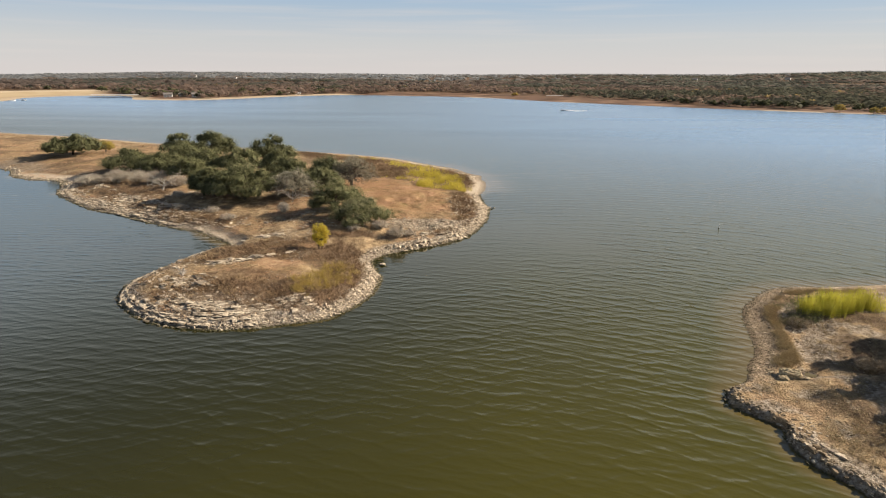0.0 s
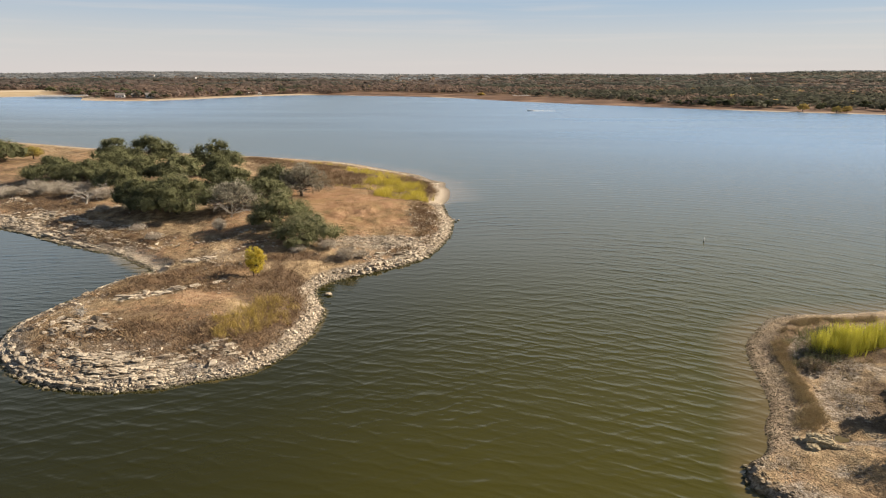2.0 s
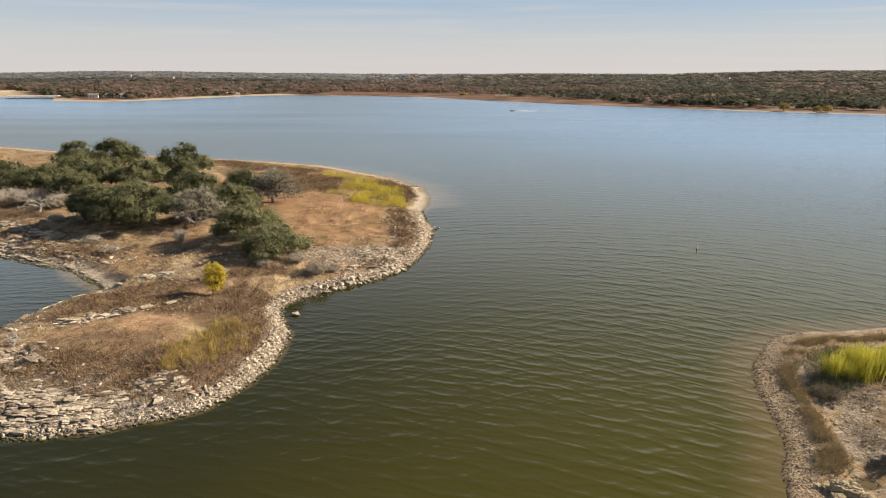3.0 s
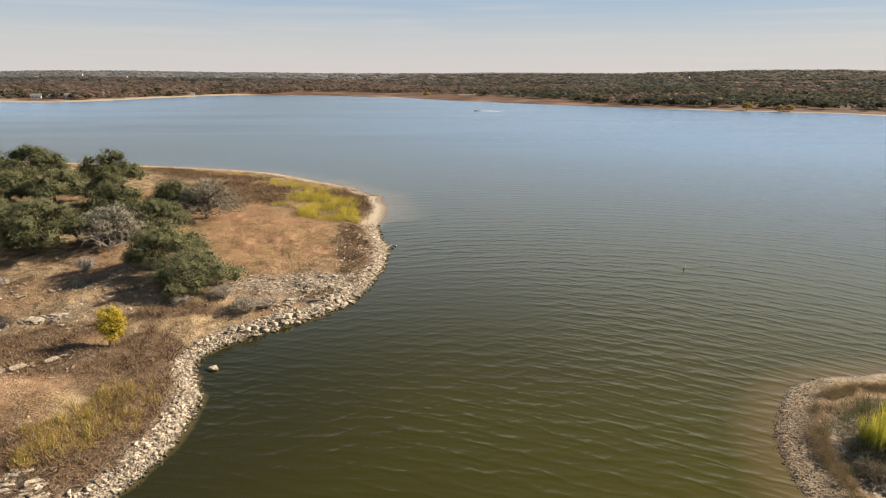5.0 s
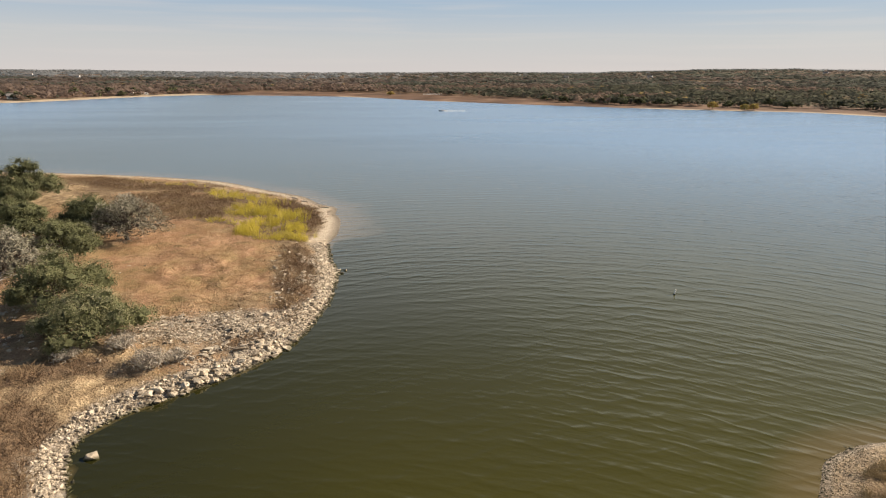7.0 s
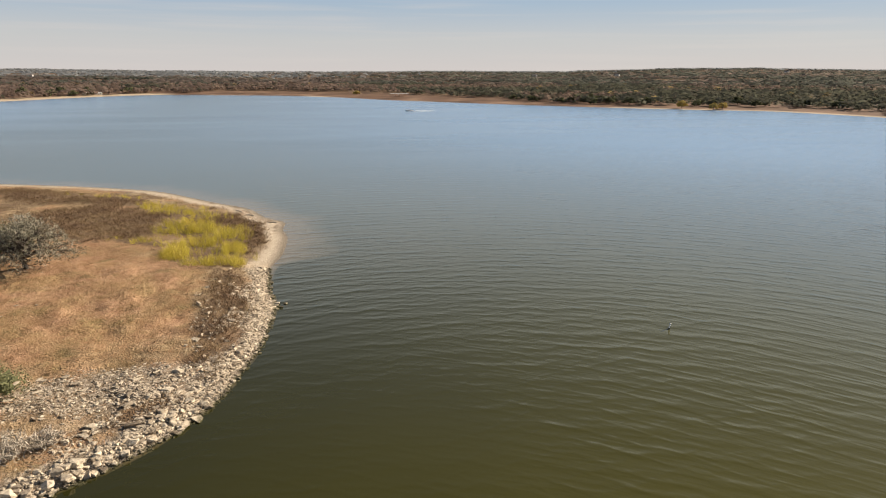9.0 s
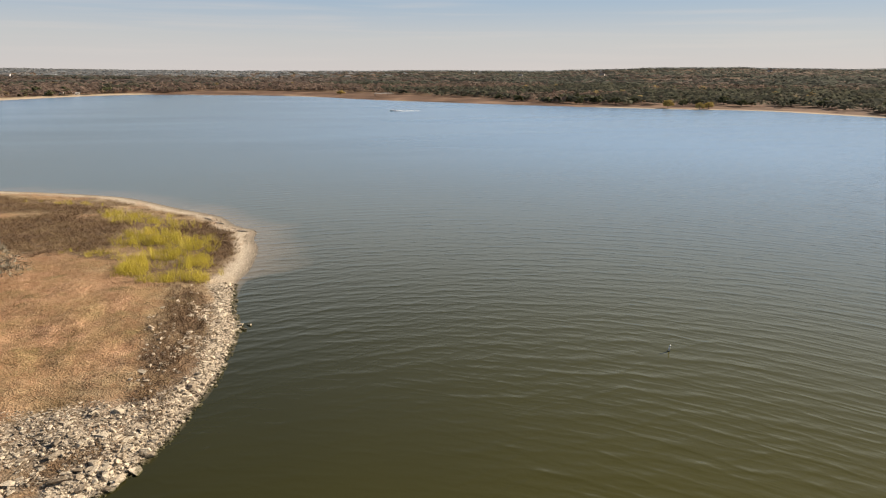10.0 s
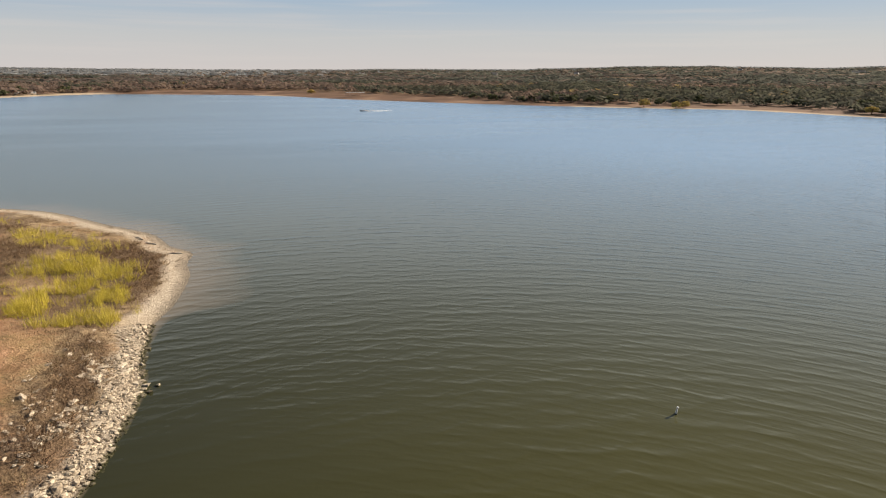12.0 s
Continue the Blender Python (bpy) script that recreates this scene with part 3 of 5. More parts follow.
def bank_cover(x, y, d):
    field = 0.28 * smooth(0.46, 0.62, fbm(x, y, 4, 7))
    beach = smooth(47, 51, y)
    stone = (1 - smooth(2.2, 3.4, d + (fbm(x, y, 3, 3) - 0.5) * 2)) * (0.30 * beach + 0.85 * (1 - beach) * smooth(0.42, 0.52, fbm(x, y, 3.5, 21)))
    stone = np.maximum(stone, 0.75 * smooth(0.50, 0.60, fbm(x, y, 3, 12)) * smooth(3.6, 4.6, d))
    sand = 0.12 * beach * (1 - smooth(1.6, 2.6, d)) + 0.7 * (1 - smooth(0.5, 0.9, d)) * smooth(73, 77, y) + 0.10 * smooth(0.5, 0.66, fbm(x, y, 5, 13)) * smooth(4.2, 5.5, d)
    return np.stack([field, stone, sand, np.ones_like(x)], 1)


def bank_hollow(y, d):
    """The band of weeds in the hollow behind the beach ridge."""
    return np.exp(-((d - 3.3) / (0.62 + 0.35 * smooth(60, 54, y))) ** 4) * smooth(51.5, 54, y)


def bank_litter_and_crack(x, y, d):
    w = np.maximum(0.5 * bank_hollow(y, d), 0.8 * smooth(0.50, 0.62, fbm(x, y, 4, 5)) * smooth(4.5, 7, d))
    # narrow dark line drawn along the crack in the stony ground
    w = np.maximum(w, 0.9 * np.exp(-((d - 5.0 - 1.2 * (fbm(x, y, 4, 22) - 0.5)) / 0.22) ** 2) * smooth(54, 57, y))
    return np.clip(np.maximum(w, 0.8 * blob(x, y, 44, 69.5, 6.5, 4.5, 35)), 0, 1)


xs = axis_steps((23, 60, 0.25), (60, 230, 5))
ys = axis_steps((-60, 24, 4), (24, 84, 0.25), (84, 112, 2))
v, f = sheet(xs, ys, bank_height, -1.9)
d = inside_distance(BANK, v[:, 0], v[:, 1])
tagged(new("ground", raw_mesh("ground", v, f, M_GROUND, {"cover": bank_cover(v[:, 0], v[:, 1], d), "litter": bank_litter_and_crack(v[:, 0], v[:, 1], d)}, True)),
       "low bank of gravel, scrub and broken limestone", "ground", kind="structure")

# far land, from the lake's far shore to the horizon
RIDGE_AZ = np.array([-180, -60, -36, -30, -26, -20, -14, -9, 0, 6, 14, 21, 27, 31, 36, 45, 51, 70, 180.0])
RIDGE_Z = np.array([20, 20, 7, 16, 24, 28, 21, 19, 19, 24, 30, 30, 44, 53, 58, 50, 63, 50, 20.0])


def far_height(x, y, d=None):
    """d: the distance outside the lake."""
    d = -inside_distance(LAKE, x, y) if d is None else d
    az, r = np.degrees(np.arctan2(x, y)), np.hypot(x, y)
    ridge = np.interp(az, RIDGE_AZ, RIDGE_Z) - 9 + (fbm(az * 40, r * 0 + 5, 60, 3) - 0.5) * 7
    roll = (fbm(x, y, 700, 4) - 0.5) * 10 * smooth(200, 1200, d)
    z = np.minimum(d * 0.028, 1.6) + 1.2 * smooth(40, 160, d) + (ridge - 3) * smooth(100, 3700, d) + roll * (1 - smooth(2600, 3700, r))
    return np.where(d < 0, np.maximum(d * 0.1, -2.5), z)


az = radians(1) * axis_steps((-180, -62, 3.0), (-62, 62, 0.4), (62, 180, 3.0))
rad = axis_steps((380, 900, 6.0), (900, 1500, 30), (1500, 4900, 120))
ga, gr = np.meshgrid(az, rad)
px, py = (np.sin(ga) * gr).ravel(), (np.cos(ga) * gr).ravel()
d = -inside_distance(LAKE, px, py)
pz = far_height(px, py, d)
na = len(az)
i = (np.arange(len(rad) - 1)[:, None] * na + np.arange(na - 1)[None, :]).ravel()
f = np.stack([i, i + 1, i + na + 1, i + na], 1)[:, ::-1]
f = f[(pz[f] > -1.5).any(1)]
paz = np.degrees(np.arctan2(px, py))
meadow = np.maximum(smooth(-28.5, -31, paz) * (1 - smooth(120, 180, d)) * smooth(8, 25, d), 0.4 * smooth(0.70, 0.78, fbm(px, py, 420, 6)) * smooth(300, 600, d))
mud = (1 - smooth(75, 105, d + (fbm(px, py, 80, 7) - 0.5) * 40))
pale = np.maximum((1 - smooth(4.0, 12, d)) * smooth(0.42, 0.6, fbm(px, py, 60, 8)) * 0.8, (1 - smooth(18, 40, d)) * smooth(-9, -11, paz) * smooth(-25, -23, paz) * 0.8)
pale = np.maximum(pale, (1 - smooth(14, 22, d)) * (1 - smooth(-25, -23, paz)) * 0.7)
# pale ground strip stands in for an inlet that mirrors the sky
pale = np.maximum(pale, np.exp(-((d - 135) / 22) ** 4) * smooth(-29, -31, paz))
cover = np.stack([meadow, mud * (1 - meadow), pale, np.ones_like(px)], 1)
tagged(new("ground", raw_mesh("ground", np.stack([px, py, pz], 1), f, M_FAR, {"cover": cover}, True)),
       "far lake shore of bare mud and dry meadow below wooded hills", "ground", kind="structure")

# the lake
xs = axis_steps((-4000, -640, 480), (-640, -80, 10), (-80, 70, 1.5), (70, 500, 10), (500, 4000, 500))
ys = axis_steps((-4000, -100, 300), (-100, 25, 8), (25, 215, 1.5), (215, 900, 12), (900, 4000, 500))
gx, gy = np.meshgrid(xs, ys)
gx, gy = gx.ravel(), gy.ravel()
dp, db = inside_distance(PENINSULA, gx, gy), inside_distance(BANK, gx, gy)
bed = np.maximum(np.maximum(peninsula_height(gx, gy, dp) * (1 + 4.0 * (1 - np.maximum(sandy(gx, gy), smooth(112, 172, gy) * smooth(-60, -45, gx)))), bank_height(gx, gy, db)), -3)
nx = len(xs)
i = (np.arange(len(ys) - 1)[:, None] * nx + np.arange(nx - 1)[None, :]).ravel()
f = np.stack([i, i + 1, i + nx + 1, i + nx], 1)
f = f[~(((dp > 6) | (db > 6))[f].all(1))]
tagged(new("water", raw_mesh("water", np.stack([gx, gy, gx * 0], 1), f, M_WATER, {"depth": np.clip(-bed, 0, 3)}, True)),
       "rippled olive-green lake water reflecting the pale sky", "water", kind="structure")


# ---- trees of the peninsula ----
def tube(path, radii, sides=6):
    """A tapered tube along a path. Returns verts, quads."""
    path = np.asarray(path, float)
    n = len(path)
    t = np.gradient(path, axis=0)
    t /= np.linalg.norm(t, axis=1)[:, None] + 1e-9
    ref = np.where(np.abs(t[:, 2:3]) > 0.9, np.array([[1.0, 0, 0]]), np.array([[0, 0, 1.0]]))
    a = np.cross(t, ref)
    a /= np.linalg.norm(a, axis=1)[:, None] + 1e-9
    b = np.cross(t, a)
    ang = np.arange(sides) * 2 * math.pi / sides
    v = path[:, None, :] + np.asarray(radii)[:, None, None] * (a[:, None, :] * np.cos(ang)[None, :, None] + b[:, None, :] * np.sin(ang)[None, :, None])
    i = np.arange(n - 1)[:, None] * sides
    j = np.arange(sides)[None, :]
    k = (j + 1) % sides
    f = np.stack([i + j, i + k, i + sides + k, i + sides + j], -1).reshape(-1, 4)
    return v.reshape(-1, 3), f


def bent(a, b, r, n=6, sag=0.12):
    """A wandering path from a to b."""
    a, b = np.asarray(a, float), np.asarray(b, float)
    t = np.linspace(0, 1, n)[:, None]
    p = a + (b - a) * t
    length = np.linalg.norm(b - a)
    wob = r.normal(0, sag * length, (n, 3)) * np.sin(t * math.pi) * 0.6
    wob[:, 2] += (np.sin(t * math.pi) * 0.10 * length)[:, 0]
    return p + wob


def cards(centres, size, r, outward=None, stretch=1.5, spread=0.42):
    """Small four-cornered leaves or leaf clumps, each turned its own way, mostly facing outward if that is given. Returns verts, quads."""
    n = len(centres)
    g = r.normal(size=(n, 3))
    if outward is not None:
        g = outward / (np.linalg.norm(outward, axis=1)[:, None] + 1e-9) + spread * g
    a = np.cross(g, r.normal(size=(n, 3)))
    a /= np.linalg.norm(a, axis=1)[:, None] + 1e-9
    b = np.cross(g, a)
    b /= np.linalg.norm(b, axis=1)[:, None] + 1e-9
    s = (size * r.uniform(0.6, 1.3, n))[:, None]
    a, b = a * s * 0.5 * stretch, b * s * 0.5
    v = np.stack([centres - a, centres + b * 0.9 - a * 0.1, centres + a, centres - b * 0.9 + a * 0.1], 1)
    return v.reshape(-1, 3), np.arange(4 * n).reshape(-1, 4)


def crown_points(r, lobes, per, shell=0.34):
    """Points near the surface of lobes (n, 6: centre and radii), with gaps."""
    out, tone, facing = [], [], []
    for c in lobes:
        u = r.normal(size=(per, 3))
        u /= np.linalg.norm(u, axis=1)[:, None]
        u = u[u[:, 2] > -0.55]
        k = np.where(r.random(len(u)) < 0.05, r.uniform(1.0, 1.12, len(u)), r.uniform(1 - shell, 1.03, len(u)))[:, None]
        gap = np.sin(u[:, 0] * 7 + c[0] * 3) + np.sin(u[:, 1] * 8 + c[1] * 3) + np.sin(u[:, 2] * 9 + c[2]) > -0.75
        p = c[None, :3] + u * k * c[None, 3:]
        out.append(p[gap])
        facing.append((u / c[None, 3:])[gap])
        # tone rises toward each lobe's top: light from above painted in
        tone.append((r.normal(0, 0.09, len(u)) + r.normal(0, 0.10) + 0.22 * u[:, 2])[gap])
    return np.concatenate(out), np.concatenate(tone), np.concatenate(facing)


def spreading_tree(name, label, x, y, height, width, seed, leaf=M_LEAF, bark=M_BARK, tone=0.4, lobes=15, per=430, size=0.20, bare=0.0,
                   ground_z=None, category="tree", low=0.16, group="trees of the peninsula", stems=1, stout=1.0, oval=False, spread=0.42):
    """A broad-crowned tree: a short forking trunk, limbs to every lobe of the crown, and leaf clumps."""
    r = np.random.default_rng(seed)
    z = float(peninsula_height(np.array([x]), np.array([y]))[0]) if ground_z is None else ground_z
    thing = tagged(new(name), label, category, group)
    thing.location = (x, y, z - 0.1)
    thing.rotation_euler[2] = r.uniform(0, 6.28)
    cs = []
    for k in range(lobes):
        ang = k * 2.4 + r.uniform(-0.6, 0.6)
        rr = math.sqrt((k + 0.5) / lobes) * 0.5 * width * r.uniform(0.66, 0.90)
        top = height * (1 - 0.36 * (rr / (0.37 * width)) ** 2 * 0.9) * r.uniform(0.86, 1.04)
        rad = width * r.uniform(0.115, 0.215) * (15 / lobes) ** 0.25
        cz = max(top - rad * 0.75 - r.uniform(0, 0.36) * height * (0.4 if k < 4 else 1), height * low + rad * 0.55)
        if oval:
            v = r.normal(size=3)
            v *= r.random() ** 0.4 / np.linalg.norm(v)
            rad *= 1.15
            cs.append((v[0] * width * 0.34, v[1] * width * 0.34, height * (0.53 + 0.38 * v[2]), rad, rad, rad * 1.2))
            continue
        cs.append((rr * math.cos(ang), rr * math.sin(ang), cz, rad * r.uniform(0.9, 1.25), rad * r.uniform(0.9, 1.25), rad * r.uniform(0.68, 0.95)))
    cs = np.array(cs)
    chunks = []
    t0 = (height * 0.026 + 0.05) * stout
    for s in range(stems):
        off = np.array([r.uniform(-0.5, 0.5), r.uniform(-0.5, 0.5), 0]) * (stems > 1)
        fork = off + np.array([r.uniform(-0.4, 0.4), r.uniform(-0.4, 0.4), height * r.uniform(0.18, 0.26)])
        tv, tf = tube(bent(off, fork, r, 5, 0.06), np.linspace(t0 * 1.35, t0, 5) / math.sqrt(stems), 8)
        chunks.append((tv, tf, np.full(len(tv), 0.5)))
        for c in cs[s::stems]:
            end = c[:3] + np.array([0, 0, -0.1 * c[5]])
            pth = bent(fork, end, r, 6)
            bv, bf = tube(pth, np.linspace(t0 * 0.55, 0.035, 6), 5)
            chunks.append((bv, bf, np.full(len(bv), 0.5)))
            for q in range(3 if bare < 0.5 else 9):
                start = pth[r.integers(2, 6)]
                u = r.normal(size=3)
                u /= np.linalg.norm(u)
                bv, bf = tube(bent(start, c[:3] + u * c[3:] * 0.95, r, 4), np.linspace(0.05, 0.012, 4), 3)
                chunks.append((bv, bf, np.full(len(bv), 0.5)))
    v, f, t = join_arrays(chunks)
    part("trunk", raw_mesh("trunk", v, f, bark, None, True), thing)
    p, tn, way = crown_points(r, cs, per)
    if bare >= 0.5:
        v, f = cards(p, size * 1.1, r, None, 7.0)
        v = p.repeat(4, 0) + (v - p.repeat(4, 0)) * np.array([0.62, 0.62, 0.62])
    else:
        v, f = cards(p, size, r, way, 1.6, spread)
        # large inner cards get a darker tone: the crown's inner shade painted in
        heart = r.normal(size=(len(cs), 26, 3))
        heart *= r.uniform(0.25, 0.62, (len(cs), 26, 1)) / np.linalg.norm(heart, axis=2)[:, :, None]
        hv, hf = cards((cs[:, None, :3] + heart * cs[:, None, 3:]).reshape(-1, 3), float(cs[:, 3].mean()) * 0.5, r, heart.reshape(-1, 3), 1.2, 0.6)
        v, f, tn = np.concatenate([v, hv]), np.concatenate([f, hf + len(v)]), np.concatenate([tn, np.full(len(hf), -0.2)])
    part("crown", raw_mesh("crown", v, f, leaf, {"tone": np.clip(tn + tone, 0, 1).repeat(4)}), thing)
    return thing


OAK = "dark olive live oak with a broad low crown on dry grass"
for k, (x, y, h, w, tone) in enumerate([(-19.4, 105.8, 5.8, 10.0, 0.66), (-25.6, 114.0, 6.9, 11.2, 0.60), (-35.0, 149.5, 8.4, 12.5, 0.38), (-57.5, 178.0, 9.6, 15.0, 0.38),
                                        (-32.0, 134.0, 7.0, 9.5, 0.45), (-48.5, 126.8, 8.8, 15.0, 0.48), (-57.0, 130.5, 8.0, 11.5, 0.36), (-79.5, 188.5, 9.8, 15.5, 0.36),
                                        (-92.5, 193.0, 8.6, 12.0, 0.40), (-82.0, 172.0, 7.4, 14.0, 0.46), (-62.0, 160.5, 8.4, 13.0, 0.50), (-95.0, 166.5, 7.6, 16.0, 0.38),
                                        (-131.0, 198.0, 8.3, 18.0, 0.34), (-43.0, 142.5, 8.0, 11.5, 0.38), (-70.0, 149.0, 7.0, 10.5, 0.46), (-49.5, 157.0, 8.2, 10.5, 0.36), (-85.0, 163.5, 6.6, 11.5, 0.42), (-72.0, 163.0, 7.4, 11.0, 0.42)]):
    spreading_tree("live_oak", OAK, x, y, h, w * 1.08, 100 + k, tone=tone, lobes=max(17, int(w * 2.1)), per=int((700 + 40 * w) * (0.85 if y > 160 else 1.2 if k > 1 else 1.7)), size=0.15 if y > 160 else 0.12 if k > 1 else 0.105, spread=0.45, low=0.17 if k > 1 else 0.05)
for k, (x, y, h, w, b) in enumerate([(-28.0, 145.3, 8.3, 13.5, 0.0), (-37.5, 127.5, 7.4, 11.5, 0.0)]):
    spreading_tree("grey_oak", "half-bare oak with thin grey twigs", x, y, h, w, 140 + k, leaf=M_TWIG, tone=0.5, lobes=36, per=320, size=0.13, bare=1.0, low=0.1)

# the small yellow willow on the neck of the near lobe
spreading_tree("willow", "small bright yellow willow in autumn leaf", -23.4, 89.8, 5.0, 3.5, 160, leaf=M_YELLOW, tone=0.6, lobes=34, per=380, size=0.10, oval=True, spread=0.9,
               low=0.14, group="", stems=3, stout=0.4)
spreading_tree("yellow_bush", "yellowing bush beside a live oak", -125.0, 207.0, 4.8, 7.0, 161, leaf=M_REED, tone=0.05, lobes=12, per=420, size=0.18, group="", low=0.1)
# off to the side of the near bank: oaks that shade it
for k, (x, y, h, w) in enumerate([(53.5, 57.0, 9.0, 8.0), (52.0, 49.5, 10.5, 9.5), (49.5, 42.5, 8.5, 8.5)]):
    z = float(bank_height(np.array([x]), np.array([y]))[0])
    spreading_tree("live_oak", "dark live oak standing on the near bank", x, y, h, w, 170 + k, ground_z=z, tone=0.4, lobes=22, per=520, group="oaks of the near bank")


# ---- ground cover ----
def blade_tuft(r, blades, spread, width, lean):
    """A tuft template: narrow upright blades of unit height."""
    v, f = [], []
    for k in range(blades):
        a, q = r.uniform(0, 6.28), r.uniform(0, spread)
        x, y = q * math.cos(a), q * math.sin(a)
        b = r.uniform(0, 6.28)
        wx, wy = math.cos(b) * width, math.sin(b) * width
        lx, ly = r.normal(0, lean), r.normal(0, lean)
        h = r.uniform(0.6, 1.1)
        n = len(v)
        v += [(x - wx, y - wy, -0.05), (x + wx, y + wy, -0.05), (x + wx * 0.4 + lx, y + wy * 0.4 + ly, h), (x - wx * 0.4 + lx, y - wy * 0.4 + ly, h * 0.97)]
        f.append((n, n + 1, n + 2, n + 3))
    return np.array(v), np.array(f)


def scatter(n, box, seed):
    r = np.random.default_rng(seed)
    return r, r.uniform(box[0], box[1], n), r.uniform(box[2], box[3], n)


def lay_tufts(name, label, mat, x, y, z, r, height, spread, templates, tone, category="plants"):
    chunks = []
    pick = r.integers(0, len(templates), len(x))
    for k, (tv, tf) in enumerate(templates):
        s = pick == k
        if not s.any():
            continue
        n = int(s.sum())
        h = (height[s] if np.ndim(height) else np.full(n, height)) * r.uniform(0.65, 1.3, n)
        w = spread * r.uniform(0.7, 1.35, n)
        v, f = repeat(tv, tf, np.stack([x[s], y[s], z[s]], 1), r.uniform(0, 6.28, n), np.stack([w, w, h], 1))
        tn = np.clip((tone[s] if np.ndim(tone) else np.full(n, tone)) + r.normal(0, 0.13, n), 0, 1).repeat(len(tv))
        chunks.append((v, f, tn))
    v, f, t = join_arrays(chunks)
    return tagged(new(name, raw_mesh(name, v, f, mat, {"tone": t})), label, category, kind="stuff")


tr = np.random.default_rng(5)
GRASS = [blade_tuft(tr, 12, 0.8, 0.028, 0.6) for k in range(5)]
SCRUB = [blade_tuft(tr, 12, 0.7, 0.025, 0.5) for k in range(5)]
REED = [blade_tuft(tr, 20, 0.7, 0.02, 0.42) for k in range(5)]

r, x, y = scatter(150000, (-215, 6, 60, 300), 21)
d = inside_distance(PENINSULA, x, y)
near = (x > -62) | (r.random(len(x)) < np.where(x > -130, 0.5, 0.25))
ok = (d > 2.0) & near
x, y, d = x[ok], y[ok], d[ok]
cov = peninsula_cover(x, y, d)
reed, brown = patch_sum(x, y, REED_PATCHES), patch_sum(x, y, BROWN_PATCHES)
z = peninsula_height(x, y, d)
u = r.random(len(x))
straw = (u < 0.95 * cov[:, 0] * (1 - 0.8 * brown) * (1 - reed) * (1 - 0.9 * cov[:, 1]))
lay_tufts("dry_grass", "short dry orange-tan grass covering the peninsula", M_STRAW, x[straw], y[straw], z[straw], r, 0.10, 0.85, GRASS, -0.25 + 1.4 * fbm(x[straw], y[straw], 7, 3))
u = r.random(len(x))
sc = (u < np.clip(0.75 * brown + (0.30 + 0.25 * smooth(96, 86, y)) * smooth(0.45, 0.6, fbm(x, y, 7, 5)), 0, 0.9) * (1 - reed) * (1 - 0.45 * cov[:, 1]) * (1 - 0.97 * cov[:, 0] * (1 - brown)) * (1 - cov[:, 2]))
lay_tufts("scrub", "knee-high dead reddish-brown weeds and scrub", M_SCRUB, x[sc], y[sc], z[sc], r, 0.30 + 0.28 * brown[sc], 0.85, SCRUB, 0.15 + 0.75 * fbm(x[sc], y[sc], 5, 6))

for k, (cx, cy, rx, ry, turn) in enumerate(REED_PATCHES):
    n = int(rx * ry * 17)
    r, x, y = scatter(n, (cx - rx * 1.3, cx + rx * 1.3, cy - rx * 1.3, cy + rx * 1.3), 40 + k)
    d = inside_distance(PENINSULA, x, y)
    ok = (r.random(n) < blob(x, y, cx, cy, rx, ry, turn, 0.4, 0.9) * (0.12 + 0.88 * smooth(0.42, 0.52, fbm(x, y, 3.2, 9)))) & (d > 3)
    x, y, d = x[ok], y[ok], d[ok]
    lay_tufts("reed_patch", "patch of yellow-green reeds near the sandy tip", M_REED, x, y, peninsula_height(x, y, d), r, 1.25 if k < 4 else 0.7, 0.9, REED,
              0.05 + 1.0 * fbm(x, y, 3, 3), "reeds")
# a line of dead weed washed up on the spit
r, x, y = scatter(5000, (-16, 6, 168, 200), 53)
d = inside_distance(PENINSULA, x, y)
ok = (np.abs(d - 1.5 - 0.9 * (fbm(x, y, 5, 33) - 0.5)) < 0.28) & (r.random(len(x)) < smooth(0.40, 0.6, fbm(x, y, 3, 34)))
lay_tufts("wrack", "dead brown weed washed up along the sand spit", M_SCRUB, x[ok], y[ok], peninsula_height(x[ok], y[ok], d[ok]), r, 0.10, 0.45, SCRUB, 0.25)
# pale yellow stalks on the near lobe
r, x, y = scatter(1100, (-27, -14, 67, 84), 51)
ok = r.random(1100) < blob(x, y, -19.6, 75.0, 2.3, 4.8, -20, 0.5, 1.0) * 0.55
lay_tufts("tall_grass", "pale yellow tall grass on the near lobe", M_STALK, x[ok], y[ok], peninsula_height(x[ok], y[ok]), r, 0.75, 0.8, REED, 0.5, "grass")

# near bank: reeds, scrub, a channel of brown weeds
r, x, y = scatter(2600, (38, 60, 60, 75), 61)
ok = (r.random(2600) < blob(x, y, 48.0, 68.2, 4.4, 2.1, 12, 0.35, 0.6))
x, y = x[ok], y[ok]
lay_tufts("reed_patch", "thick yellow-green reeds on the near bank", M_GREEN_REED, x, y, bank_height(x, y), r, 1.1 + 1.6 * fbm(x, y, 2.0, 35), 0.75, REED, 0.35 + 0.5 * fbm(x, y, 3, 3), "reeds")
r, x, y = scatter(26000, (24, 62, 25, 80), 62)
d = inside_distance(BANK, x, y)
hollow = bank_hollow(y, d)
u = r.random(len(x))
ok = (d > 1.6) & (u < np.clip(0.16 * smooth(0.47, 0.62, fbm(x, y, 4, 5)) * smooth(4.5, 7, d) + 0.3 * smooth(1.4, 3, d) * (1 - smooth(46, 50, y)) * smooth(0.45, 0.6, fbm(x, y, 3, 6)), 0, 0.9))
lay_tufts("scrub", "low dead olive-brown weeds on the near bank", M_WEED, x[ok], y[ok], bank_height(x[ok], y[ok], d[ok]), r, 0.30, 0.6, SCRUB, 0.2 + 0.7 * fbm(x[ok], y[ok], 4, 6))
